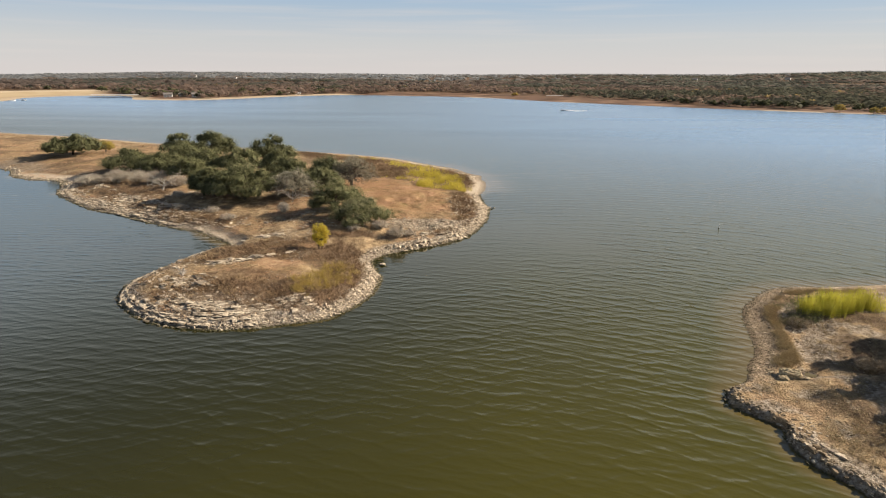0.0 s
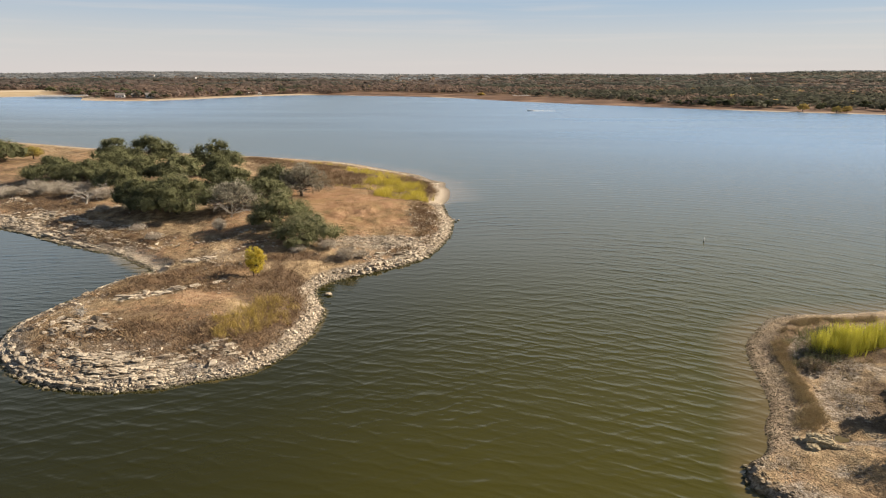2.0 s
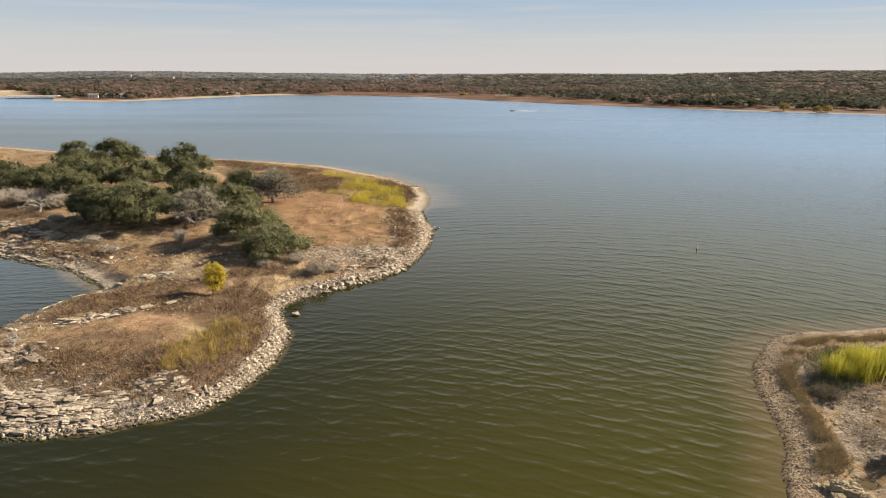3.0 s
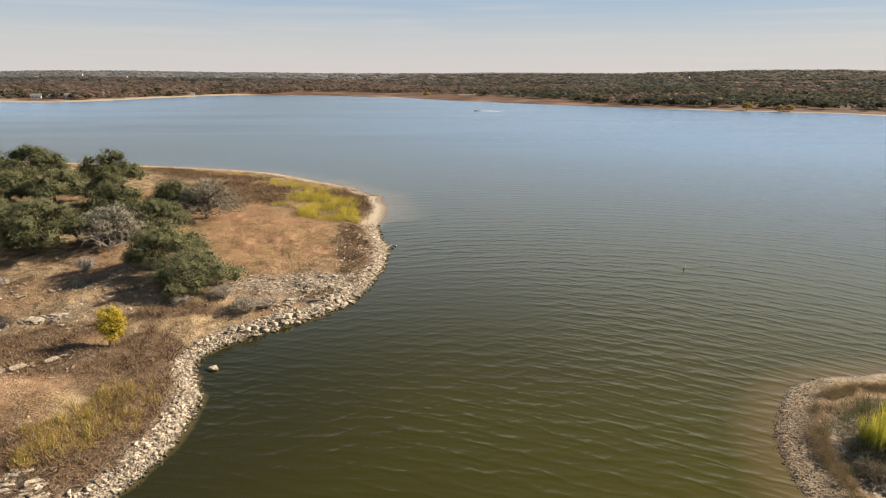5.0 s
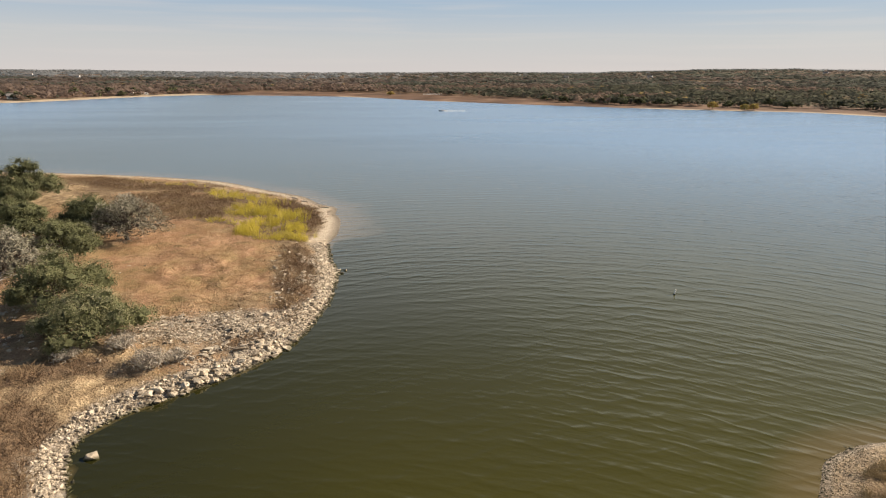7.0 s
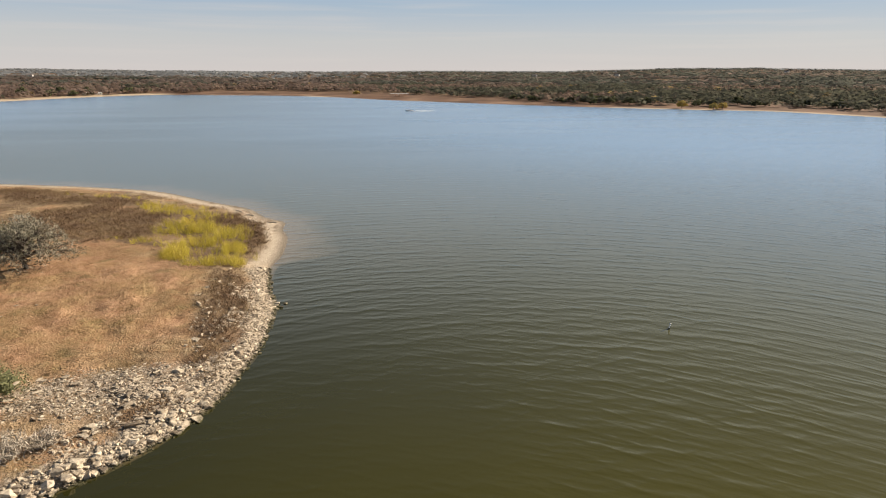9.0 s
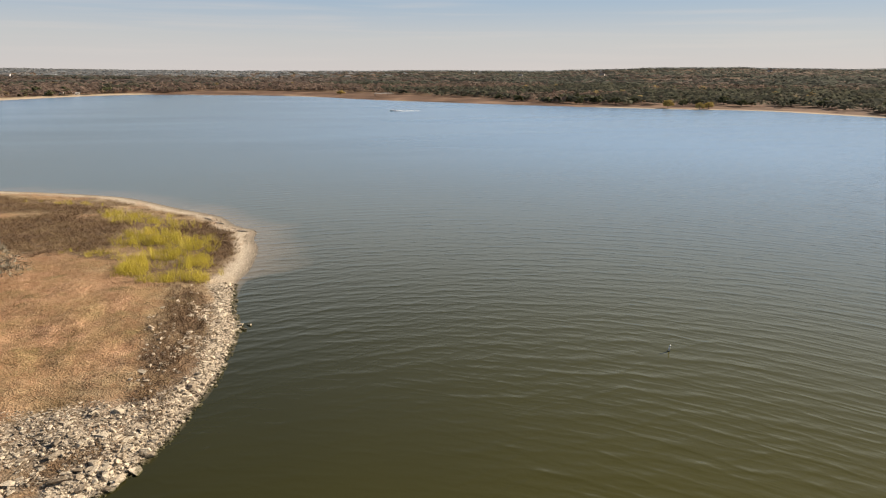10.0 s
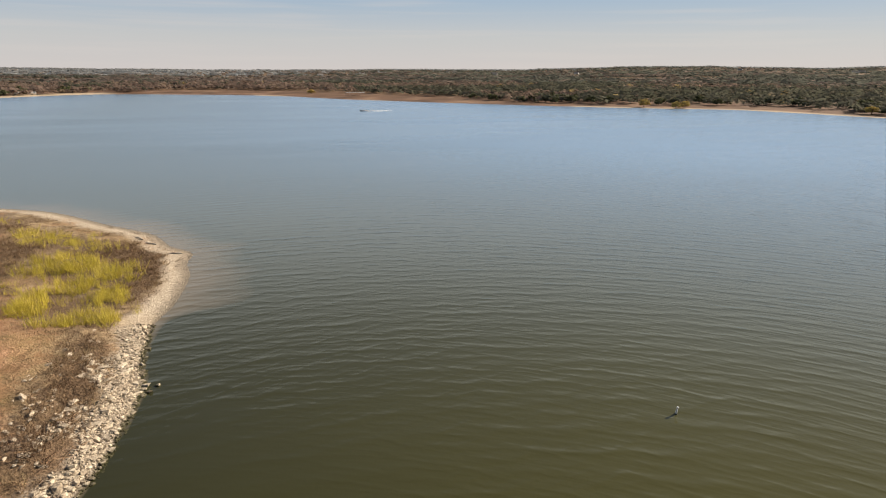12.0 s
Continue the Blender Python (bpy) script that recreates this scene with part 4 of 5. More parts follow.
r, x, y = scatter(34000, (30, 56, 51, 80), 63)
d = inside_distance(BANK, x, y)
ok = r.random(len(x)) < 0.9 * bank_hollow(y, d) * smooth(0.30, 0.48, fbm(x, y, 1.6, 23)) * (1 - 0.35 * smooth(70, 75, y))
x, y, d = x[ok], y[ok], d[ok]
lay_tufts("weed_band", "band of brown feathery weeds behind the gravel ridge", M_WEED, x, y, bank_height(x, y, d), r, 0.40, 0.45, SCRUB, 0.45 + 0.9 * (fbm(x, y, 3, 6) - 0.3))
# dark green undergrowth at the foot of the reeds
r, x, y = scatter(900, (38, 51, 61, 76), 64)
ok = r.random(900) < np.maximum(blob(x, y, 41.4, 65.6, 3.2, 1.5, 40, 0.4, 0.8), 0.7 * blob(x, y, 45.5, 72.2, 4.5, 1.5, 25, 0.4, 0.9))
lay_tufts("undergrowth", "dark green and brown undergrowth beside yellow reeds", M_LEAF, x[ok], y[ok], bank_height(x[ok], y[ok]), r, 0.8, 0.6, SCRUB, 0.55)


# bare grey bushes and a bleached dead tree
def bush(name, label, x, y, z, height, width, seed, mat, n=70, group=""):
    """A leafless bush: many thin forking stems."""
    r = np.random.default_rng(seed)
    thing = tagged(new(name), label, "bush", group)
    thing.location = (x, y, z - 0.08)
    chunks = []
    for k in range(n):
        a, q = r.uniform(0, 6.28), math.sqrt(r.random()) * width * 0.5
        end = np.array([q * math.cos(a), q * math.sin(a), height * r.uniform(0.5, 1.0) * (1 - 0.4 * (2 * q / width) ** 2)])
        start = np.array([end[0] * 0.25, end[1] * 0.25, 0])
        p = bent(start, end, r, 4, 0.1)
        v, f = tube(p, np.linspace(0.035, 0.012, 4), 3)
        chunks.append((v, f, np.full(len(v), r.random())))
        for m in range(3):
            s = p[r.integers(1, 4)]
            v, f = tube(bent(s, s + r.normal(0, 0.16, 3) * height + np.array([0, 0, 0.1 * height]), r, 3, 0.1), np.linspace(0.02, 0.008, 3), 3)
            chunks.append((v, f, np.full(len(v), r.random())))
    v, f, t = join_arrays(chunks)
    part("branchwork", raw_mesh("branchwork", v, f, mat, {"tone": t}), thing)
    n = int(55 * width * height)
    ang, q = r.uniform(0, 6.28, n), np.sqrt(r.random(n)) * width * 0.55
    top = height * (1.02 - 0.45 * (q / (0.55 * width)) ** 2)
    p = np.stack([q * np.cos(ang), q * np.sin(ang), top * np.sqrt(r.uniform(0.05, 1, n))], 1)
    v, f = cards(p, 0.07, r, None, 8.0)
    part("foliage", raw_mesh("foliage", v, f, mat, {"tone": r.uniform(0.1, 0.9, n).repeat(4)}), thing)
    return thing


def on_peninsula(x, y):
    return float(peninsula_height(np.array([float(x)]), np.array([float(y)]))[0])


for k, (x, y, h, w) in enumerate([(-96.5, 149.5, 3.0, 6), (-90, 150, 3.4, 6), (-84.5, 149.5, 3.0, 6), (-78, 147, 3.0, 6), (-70.2, 142, 2.6, 5), (-65.4, 131, 1.7, 2.8),
                                  (-12, 99.8, 2.0, 3.6), (-36.3, 114.1, 2.2, 2.4), (-15.5, 103.0, 1.6, 3.0), (-10, 101.5, 1.3, 2.6), (-47, 112, 1.5, 3), (-60, 120, 1.6, 3.4),
                                  (-20, 101, 1.2, 2.6), (-52, 117, 1.4, 3), (-100, 152, 2.0, 4)]):
    bush("bare_bush", "leafless grey bush among dry grass", x, y, on_peninsula(x, y), h, w, 200 + k, M_PALE_TWIG, int(60 + 25 * w), "bare bushes")


def dead_tree(x, y, height, width, seed, label):
    r = np.random.default_rng(seed)
    thing = tagged(new("dead_tree"), label, "dead tree")
    thing.location = (x, y, on_peninsula(x, y) - 0.1)
    chunks = []
    fork = np.array([0.2, 0.1, height * 0.2])
    chunks.append((*tube(bent((0, 0, 0), fork, r, 4), np.linspace(0.24, 0.2, 4), 7), np.zeros(28)))
    for k in range(9):
        a = k * 0.7 + r.uniform(-0.3, 0.3)
        end = np.array([math.cos(a) * width * 0.5, math.sin(a) * width * 0.5, height * r.uniform(0.35, 1.0)])
        p = bent(fork, end, r, 6, 0.14)
        v, f = tube(p, np.linspace(0.10, 0.02, 6), 5)
        chunks.append((v, f, np.zeros(len(v))))
        for m in range(8):
            s = p[r.integers(2, 6)]
            v, f = tube(bent(s, s + r.normal(0, 0.2, 3) * height, r, 4, 0.12), np.linspace(0.035, 0.010, 4), 4)
            chunks.append((v, f, np.zeros(len(v))))
    v, f, t = join_arrays(chunks)
    part("branchwork", raw_mesh("branchwork", v, f, M_DEADWOOD, None, True), thing)


dead_tree(-72.5, 138.5, 5.0, 8.5, 301, "bleached dead tree with bare twisted branches")
dead_tree(-37.2, 123.8, 3.4, 7.5, 302, "fallen bleached branches below a grey oak")
dead_tree(-40.2, 75.5, 1.6, 0.9, 303, "short bleached snag on the near lobe")


# ---- stones ----
def stone_mesh(seed, sx, sy, sz, mat=M_ROCK):
    """An angular broken stone, about one metre across before scaling, flat underneath."""
    r = np.random.default_rng(seed)
    bm = bmesh.new()
    for k in range(15):
        u = r.uniform(-1, 1, 3)
        u /= max(np.abs(u)) ** 0.75
        bm.verts.new((u[0] * sx * 0.5, u[1] * sy * 0.5, u[2] * sz * 0.5))
    out = bmesh.ops.convex_hull(bm, input=bm.verts)
    bmesh.ops.delete(bm, geom=[g for g in out["geom_interior"] if isinstance(g, bmesh.types.BMVert)], context="VERTS")
    return bm_mesh("stone", bm, mat)


BLOCKS = [stone_mesh(400 + k, 1.0, 0.8, 0.62) for k in range(10)]
BROWN_BLOCKS = [stone_mesh(440 + k, 1.0, 0.85, 0.55, M_GRAVEL) for k in range(6)]
SLABS = [stone_mesh(420 + k, 1.5, 0.75, 0.32) for k in range(8)]


def stone_arrays(me):
    bm = bmesh.new()
    bm.from_mesh(me)
    bmesh.ops.triangulate(bm, faces=bm.faces)
    v = np.array([w.co for w in bm.verts])
    f = np.array([[w.index for w in p.verts] for p in bm.faces])
    bm.free()
    return v, f


def along(line, start, end, n, r, depth, power=1.3):
    """Places along a closed line between two of its points (given by place), up to so deep inside; with the line's direction."""
    i0 = int(np.argmin(((line - np.array(start)) ** 2).sum(1)))
    i1 = int(np.argmin(((line - np.array(end)) ** 2).sum(1)))
    p = line[i0:i1 + 1]
    seg = np.linalg.norm(np.diff(p, axis=0), axis=1)
    s = np.concatenate([[0], np.cumsum(seg)])
    at = r.uniform(0, s[-1], n)
    x, y = np.interp(at, s, p[:, 0]), np.interp(at, s, p[:, 1])
    t = np.stack([np.interp(at + 0.5, s, p[:, 0]) - np.interp(at - 0.5, s, p[:, 0]), np.interp(at + 0.5, s, p[:, 1]) - np.interp(at - 0.5, s, p[:, 1])], 1)
    t /= np.linalg.norm(t, axis=1)[:, None] + 1e-9
    q = -0.35 + (depth + 0.35) * r.random(n) ** power
    # the land lies on the left or right of the line's direction
    side = np.sign(np.median(inside_distance(line, x - t[:, 1] * 0.8, y + t[:, 0] * 0.8)))
    return x - side * t[:, 1] * q, y + side * t[:, 0] * q, np.arctan2(t[:, 1], t[:, 0])


STONE_ARRAYS = {id(m): stone_arrays(m) for m in BLOCKS + SLABS + BROWN_BLOCKS}


def lay_stones(name, label, meshes, x, y, z, turn, size, r, flat=1.0):
    chunks = []
    pick = r.integers(0, len(meshes), len(x))
    for k, me in enumerate(meshes):
        s = pick == k
        n = int(s.sum())
        if n:
            tv, tf = STONE_ARRAYS[id(me)]
            sc = np.stack([size[s], size[s] * r.uniform(0.8, 1.2, n), size[s] * r.uniform(0.75, 1.2, n) * flat], 1)
            v, f = repeat(tv, tf, np.stack([x[s], y[s], z[s] + size[s] * 0.10], 1), turn[s], sc, r.normal(0, 0.16, (n, 2)))
            chunks.append((v, f, np.zeros(len(v))))
    v, f, t = join_arrays(chunks)
    return tagged(new(name, raw_mesh(name, v, f, meshes[0].materials[0])), label, "stones", kind="stuff")


# broken stone along the tip's shore
r = np.random.default_rng(71)
x, y, a = along(PENINSULA, (-17.1, 64), (4, 147), 10500, r, 2.1, 1.0)
size = np.clip(r.lognormal(-1.85, 0.45, len(x)), 0.08, 0.65)
riprap = lay_stones("shore_stones", "pale broken limestone heaped along the shore", BLOCKS, x, y, peninsula_height(x, y), r.uniform(0, 6.28, len(x)), size, r)
x, y, a = along(PENINSULA, (-7, 97.3), (4, 147), 6500, r, 5.2, 1.2)
ok = fbm(x, y, 2.6, 19) + 0.10 * smooth(3.2, 1.8, inside_distance(PENINSULA, x, y)) > 0.52
x, y = x[ok], y[ok]
size = np.clip(r.lognormal(-1.65, 0.55, len(x)), 0.09, 0.85)
lay_stones("shore_rubble", "jumbled pale limestone blocks spilling down the east shore", BLOCKS + SLABS, x, y, peninsula_height(x, y), r.uniform(0, 6.28, len(x)), size, r, 0.9)
x, y, a = along(PENINSULA, (-17.1, 64), (3, 113), 280, r, 2.4, 1.0)
z = peninsula_height(x, y)
for k in range(280):
    q = r.uniform(0.28, 0.55)
    ob = part("rock", BLOCKS[k % len(BLOCKS)], riprap)
    ob.matrix_local = pose(x[k], y[k], z[k] + q * 0.16, r.uniform(-14, 14), r.uniform(-14, 14), r.uniform(0, 360)) @ Matrix.Diagonal((q, q, q, 1))
# bedded ledges round the near lobe, with a rim of rubble
r = np.random.default_rng(72)
x, y, a = along(PENINSULA, (-48.3, 75.5), (-17.1, 64), 7500, r, 6.2, 1.0)
ok = fbm(x, y, 2.2, 15) > 0.50 + 0.12 * smooth(-36, -43, x) * smooth(1.5, 3.0, inside_distance(PENINSULA, x, y))
x, y, a = x[ok], y[ok], a[ok]
size = np.clip(r.lognormal(-1.6, 0.5, len(x)), 0.08, 0.9)
ledge = lay_stones("ledge_stones", "flat bedded limestone ledges along the point", SLABS, x, y, peninsula_height(x, y), a + r.normal(0, 0.16, len(x)), size, r, 0.8)
x, y, a = along(PENINSULA, (-47, 71), (-17.1, 64), 420, r, 5.6, 1.0)
ok = np.nonzero(fbm(x, y, 2.2, 15) > 0.46 + 0.12 * smooth(-36, -43, x) * smooth(1.5, 3.0, inside_distance(PENINSULA, x, y)))[0][:280]
z = peninsula_height(x, y)
for k in ok:
    q = r.uniform(0.28, 0.75)
    ob = part("slab", SLABS[k % len(SLABS)], ledge)
    ob.matrix_local = pose(x[k], y[k], z[k] + q * 0.10, r.uniform(-8, 8), r.uniform(-8, 8), math.degrees(a[k]) + r.uniform(-12, 12)) @ Matrix.Diagonal((q, q, q * 0.8, 1))
x, y, a = along(PENINSULA, (-48.3, 75.5), (-17.1, 64), 3000, r, 1.3, 1.0)
size = np.clip(r.lognormal(-1.8, 0.45, len(x)), 0.08, 0.7)
lay_stones("rim_stones", "small limestone rubble at the point's waterline", BLOCKS, x, y, peninsula_height(x, y), r.uniform(0, 6.28, len(x)), size, r, 0.8)
r = np.random.default_rng(73)
x, y, a = along(PENINSULA, (-106.5, 152), (-48.3, 75.5), 4600, r, 4.6, 1.1)
ok = (y > 106) | (inside_distance(PENINSULA, x, y) < 1.1 + 1.5 * (fbm(x, y, 4, 18) - 0.5))
x, y, a = x[ok], y[ok], a[ok]
size = np.clip(r.lognormal(-1.35, 0.5, len(x)), 0.1, 1.1)
lay_stones("cove_stones", "flat limestone ledges round the cove", SLABS, x, y, peninsula_height(x, y), a + r.normal(0, 0.2, len(x)), size, r, 0.55)
x, y, a = along(PENINSULA, (-143, 179.5), (-100.5, 141), 900, r, 2.6, 1.0)
size = np.clip(r.lognormal(-1.2, 0.5, len(x)), 0.15, 1.3)
lay_stones("beach_stones", "scattered pale stones along the far cove's beach", SLABS + BLOCKS, x, y, peninsula_height(x, y), a + r.normal(0, 0.5, len(x)), size, r)
x, y, a = along(PENINSULA, (-104, 147), (-56, 105), 1900, r, 10.5, 0.7)
ok = fbm(x, y, 5, 16) > 0.50
x, y, a = x[ok], y[ok], a[ok]
size = np.clip(r.lognormal(-0.9, 0.5, len(x)), 0.2, 1.6)
lay_stones("broken_ledge", "broken limestone ledges above the cove", SLABS, x, y, peninsula_height(x, y), a + r.normal(0, 0.3, len(x)), size, r, 0.6)
# stones strewn over the slope and the grass
r, x, y = scatter(15000, (-60, 5, 60, 150), 74)
d = inside_distance(PENINSULA, x, y)
bare = 1 - 0.95 * smooth(0.5, 0.8, np.maximum(blob(x, y, -16, 133, 13, 27, 12), blob(x, y, -26, 152, 12, 10)))
ok = (d > 2) & (r.random(15000) < bare * ( 1.0 * blob(x, y, -7.5, 109, 9, 3.4, 12) + 0.75 * blob(x, y, -30, 65, 13, 4.5, -4) + 0.5 * smooth(0.56, 0.66, fbm(x, y, 6, 12)) + 0.35 * blob(x, y, -2.5, 128, 2, 10, 5)
              + 0.5 * blob(x, y, -34, 84, 9, 1.5, 20) + 0.6 * blob(x, y, -38, 108, 12, 2.0, -12)) + 0.8 * blob(x, y, -1.5, 124, 1.5, 10, 4, 0.35, 0.9))
x, y = x[ok], y[ok]
size = np.clip(r.lognormal(-1.5, 0.5, len(x)), 0.1, 0.9)
lay_stones("strewn_stones", "grey-white limestone rubble strewn over the slope", BLOCKS + SLABS, x, y, peninsula_height(x, y), r.uniform(0, 6.28, len(x)), size, r, 0.8)
r, x, y = scatter(6500, (-20, 4, 100, 117), 78)
ok = (inside_distance(PENINSULA, x, y) > 1.5) & (r.random(6500) < blob(x, y, -7.5, 109, 10.0, 3.6, 12))
x, y = x[ok], y[ok]
lay_stones("slope_rubble", "white broken limestone covering the slope below the field", BLOCKS + SLABS, x, y, peninsula_height(x, y), r.uniform(0, 6.28, len(x)), np.clip(r.lognormal(-1.75, 0.45, len(x)), 0.08, 0.6), r, 0.6)
# pale outcrops of bedded stone that break through the grass
r = np.random.default_rng(79)
for cx, cy, rx, ry, turn, n in ((-34, 83, 6.0, 1.6, 26, 260), (-35, 98.3, 3.2, 1.2, 0, 110), (-75, 130, 7.5, 2.6, -10, 330), (-60, 117.6, 6.0, 2.4, 22, 260), (-54, 138, 7.0, 1.8, 0, 170), (-37, 72, 4.5, 2.2, -30, 200), (-66, 134, 5.0, 2.0, 10, 170)):
    p, q = r.normal(0, 0.45, n) * rx, r.normal(0, 0.45, n) * ry
    ca, sa = math.cos(radians(turn)), math.sin(radians(turn))
    x, y = cx + p * ca - q * sa, cy + p * sa + q * ca
    lay_stones("outcrop", "low pale limestone outcrop breaking through dry grass", SLABS, x, y, peninsula_height(x, y) + 0.06, radians(turn) + r.normal(0, 0.7, n), np.clip(r.lognormal(-1.25, 0.55, n), 0.12, 1.1), r, 0.9)
# near bank
r = np.random.default_rng(75)
x, y, a = along(BANK, (31, 26), (25.6, 48), 420, r, 1.5, 1.5)
size = np.clip(r.lognormal(-1.5, 0.5, len(x)), 0.1, 0.7)
lay_stones("bank_stones", "dark-edged limestone slabs along the near bank", BROWN_BLOCKS, x, y, bank_height(x, y), a + r.normal(0, 0.3, len(x)), size, r)
x, y, a = along(BANK, (40, 0), (27.6, 41.3), 1500, r, 2.4, 0.8)
ok = fbm(x, y, 2.0, 17) > 0.45
x, y, a = x[ok], y[ok], a[ok]
size = np.clip(r.lognormal(-1.9, 0.55, len(x)), 0.08, 0.7)
lay_stones("bank_ledge", "pale crumbling limestone ledge along the near bank", BLOCKS + SLABS, x, y, bank_height(x, y), a + r.normal(0, 0.35, len(x)), size, r, 0.8)
x, y, a = along(BANK, (25.6, 48), (47.4, 79.6), 4600, r, 2.7, 0.9)
size = np.clip(r.lognormal(-2.65, 0.42, len(x)), 0.05, 0.3)
lay_stones("bank_gravel", "coarse gravel on the near bank's beach", BROWN_BLOCKS, x, y, bank_height(x, y), r.uniform(0, 6.28, len(x)), size, r)
r, x, y = scatter(5000, (26, 50, 30, 66), 76)
d = inside_distance(BANK, x, y)
ok = (d > 1.5) & (r.random(5000) < 0.25 + 0.4 * smooth(0.5, 0.6, fbm(x, y, 3, 12)))
x, y = x[ok], y[ok]
lay_stones("bank_rubble", "small broken stones scattered on bare soil", BROWN_BLOCKS + SLABS, x, y, bank_height(x, y), r.uniform(0, 6.28, len(x)), np.clip(r.lognormal(-2.0, 0.45, len(x)), 0.07, 0.45), r, 0.7)

# the lone boulder in the water, and single large stones as things of their own
def boulder(x, y, z, size, seed, label, group="", mat=M_ROCK):
    ob = tagged(new("boulder", stone_mesh(seed, size * 1.25, size, size * 0.62, mat)), label, "boulder", group)
    ob.location, ob.rotation_euler[2] = (x, y, z), seed * 1.7
    return ob


boulder(-13.0, 86.8, 0.03, 0.9, 501, "pale boulder lying alone in the shallows")
r = np.random.default_rng(77)
x, y, a = along(PENINSULA, (-12.3, 93.3), (1.3, 107), 46, r, 1.6, 1.0)
for k in range(46):
    boulder(x[k], y[k], on_peninsula(x[k], y[k]) + 0.15, r.uniform(0.4, 0.9), 510 + k, "large pale limestone block at the water's edge", "blocks along the shore")

for k in range(9):
    a, q = k * 2.4, 0.35 + 0.16 * k
    boulder(5.35 + q * math.cos(a) * 0.9, 131.0 + q * math.sin(a), 0.05, 0.45 + 0.07 * (k % 4), 570 + k, "dark wet stone standing out of the shallows", "stones off the east shore")


# ---- the far woods ----
def clump_template(r, n, size):
    """A small far tree of unit height and width: clumps on a dome."""
    u = r.normal(size=(n, 3))
    u /= np.linalg.norm(u, axis=1)[:, None]
    u[:, 2] = np.abs(u[:, 2]) * 0.9 + r.uniform(-0.25, 0.1, n)
    p = np.stack([u[:, 0] * 0.5, u[:, 1] * 0.5, 0.42 + u[:, 2] * 0.52], 1) * r.uniform(0.75, 1.05, (n, 1))
    return cards(p, size, r, p * np.array([0.3, 0.3, 0.1]) + np.array([0.12, -0.12, 0.45]), 1.2, 0.22)


def lay_woods(name, label, x, y, r, templates, height, tone, mat=M_WOODS, wide=1.0):
    z = far_height(x, y)
    pick = r.integers(0, len(templates), len(x))
    chunks = []
    for k, (tv, tf) in enumerate(templates):
        s = pick == k
        n = int(s.sum())
        h = height * r.uniform(0.6, 1.25, n)
        w = h * r.uniform(0.9, 1.5, n) * wide
        v, f = repeat(tv, tf, np.stack([x[s], y[s], z[s] - 0.3], 1), r.uniform(0, 6.28, n), np.stack([w, w, h], 1))
        chunks.append((v, f, tone[s].repeat(len(tv))))
    v, f, t = join_arrays(chunks)
    return tagged(new(name, raw_mesh(name, v, f, mat, {"tone": t})), label, "woods", kind="stuff")


def woods_tone(x, y, r):
    """Dark evergreens in drifts, more of them to the right; the rest bare and brown."""
    az = np.degrees(np.arctan2(x, y))
    green = fbm(x, y, 160, 3) + 0.16 * smooth(0, 25, az) - 0.06 * smooth(0, -20, az) + r.normal(0, 0.08, len(x))
    t = np.where(green > 0.55, r.uniform(0.0, 0.36, len(x)), r.uniform(0.45, 0.95, len(x)) - 0.12 * smooth(0, 15, az))
    return np.where(r.random(len(x)) < 0.012, 1.0, t)


fr = np.random.default_rng(81)
FINE = [clump_template(fr, 24, 0.33) for k in range(8)]
COARSE = [clump_template(fr, 13, 0.44) for k in range(8)]
FARTHEST = [clump_template(fr, 8, 0.58) for k in range(8)]
r = np.random.default_rng(82)


def wood_places(n, lo, hi, dmin):
    az, rr = np.radians(r.uniform(-46, 56, n)), np.sqrt(r.uniform(lo ** 2, hi ** 2, n))
    x, y = np.sin(az) * rr, np.cos(az) * rr
    d = -inside_distance(LAKE, x, y)
    deg = np.degrees(az)
    rim = 40 + (fbm(x, y, 80, 7) - 0.5) * 45 - 32 * smooth(-11, -14, deg) * smooth(-29.5, -28, deg) + 130 * smooth(-28.5, -30.5, deg) - 12 * smooth(15, 25, deg) + 45 * smooth(-9, -5, deg) * smooth(22, 11, deg)
    clear = (x > -345) & (x < -290) & (y > 652) & (y < 694)
    ok = (d > np.maximum(rim, dmin)) & ~clear & ~((smooth(0.70, 0.78, fbm(x, y, 420, 6)) > 0.5) & (d > 450))
    return x[ok], y[ok], d[ok]


x, y, d = wood_places(14000, 430, 1150, 14)
lay_woods("far_woods", "bare brown and dark green trees along the far shore", x, y, r, FINE, 6.8, woods_tone(x, y, r))
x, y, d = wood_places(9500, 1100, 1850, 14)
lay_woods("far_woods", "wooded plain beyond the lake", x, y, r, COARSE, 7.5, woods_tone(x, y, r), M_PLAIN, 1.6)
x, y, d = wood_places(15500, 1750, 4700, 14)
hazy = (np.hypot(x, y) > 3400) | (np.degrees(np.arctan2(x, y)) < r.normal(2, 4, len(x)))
lay_woods("far_woods", "distant wooded hills on the skyline", x[hazy], y[hazy], r, FARTHEST, 8.0, woods_tone(x[hazy], y[hazy], r), M_HAZY_HILLS, 2.0)
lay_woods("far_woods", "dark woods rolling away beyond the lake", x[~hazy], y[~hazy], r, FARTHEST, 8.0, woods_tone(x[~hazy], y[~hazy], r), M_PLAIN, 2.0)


# ---- single trees of the far shore ----
def far_z(x, y):
    return float(far_height(np.array([float(x)]), np.array([float(y)]))[0])


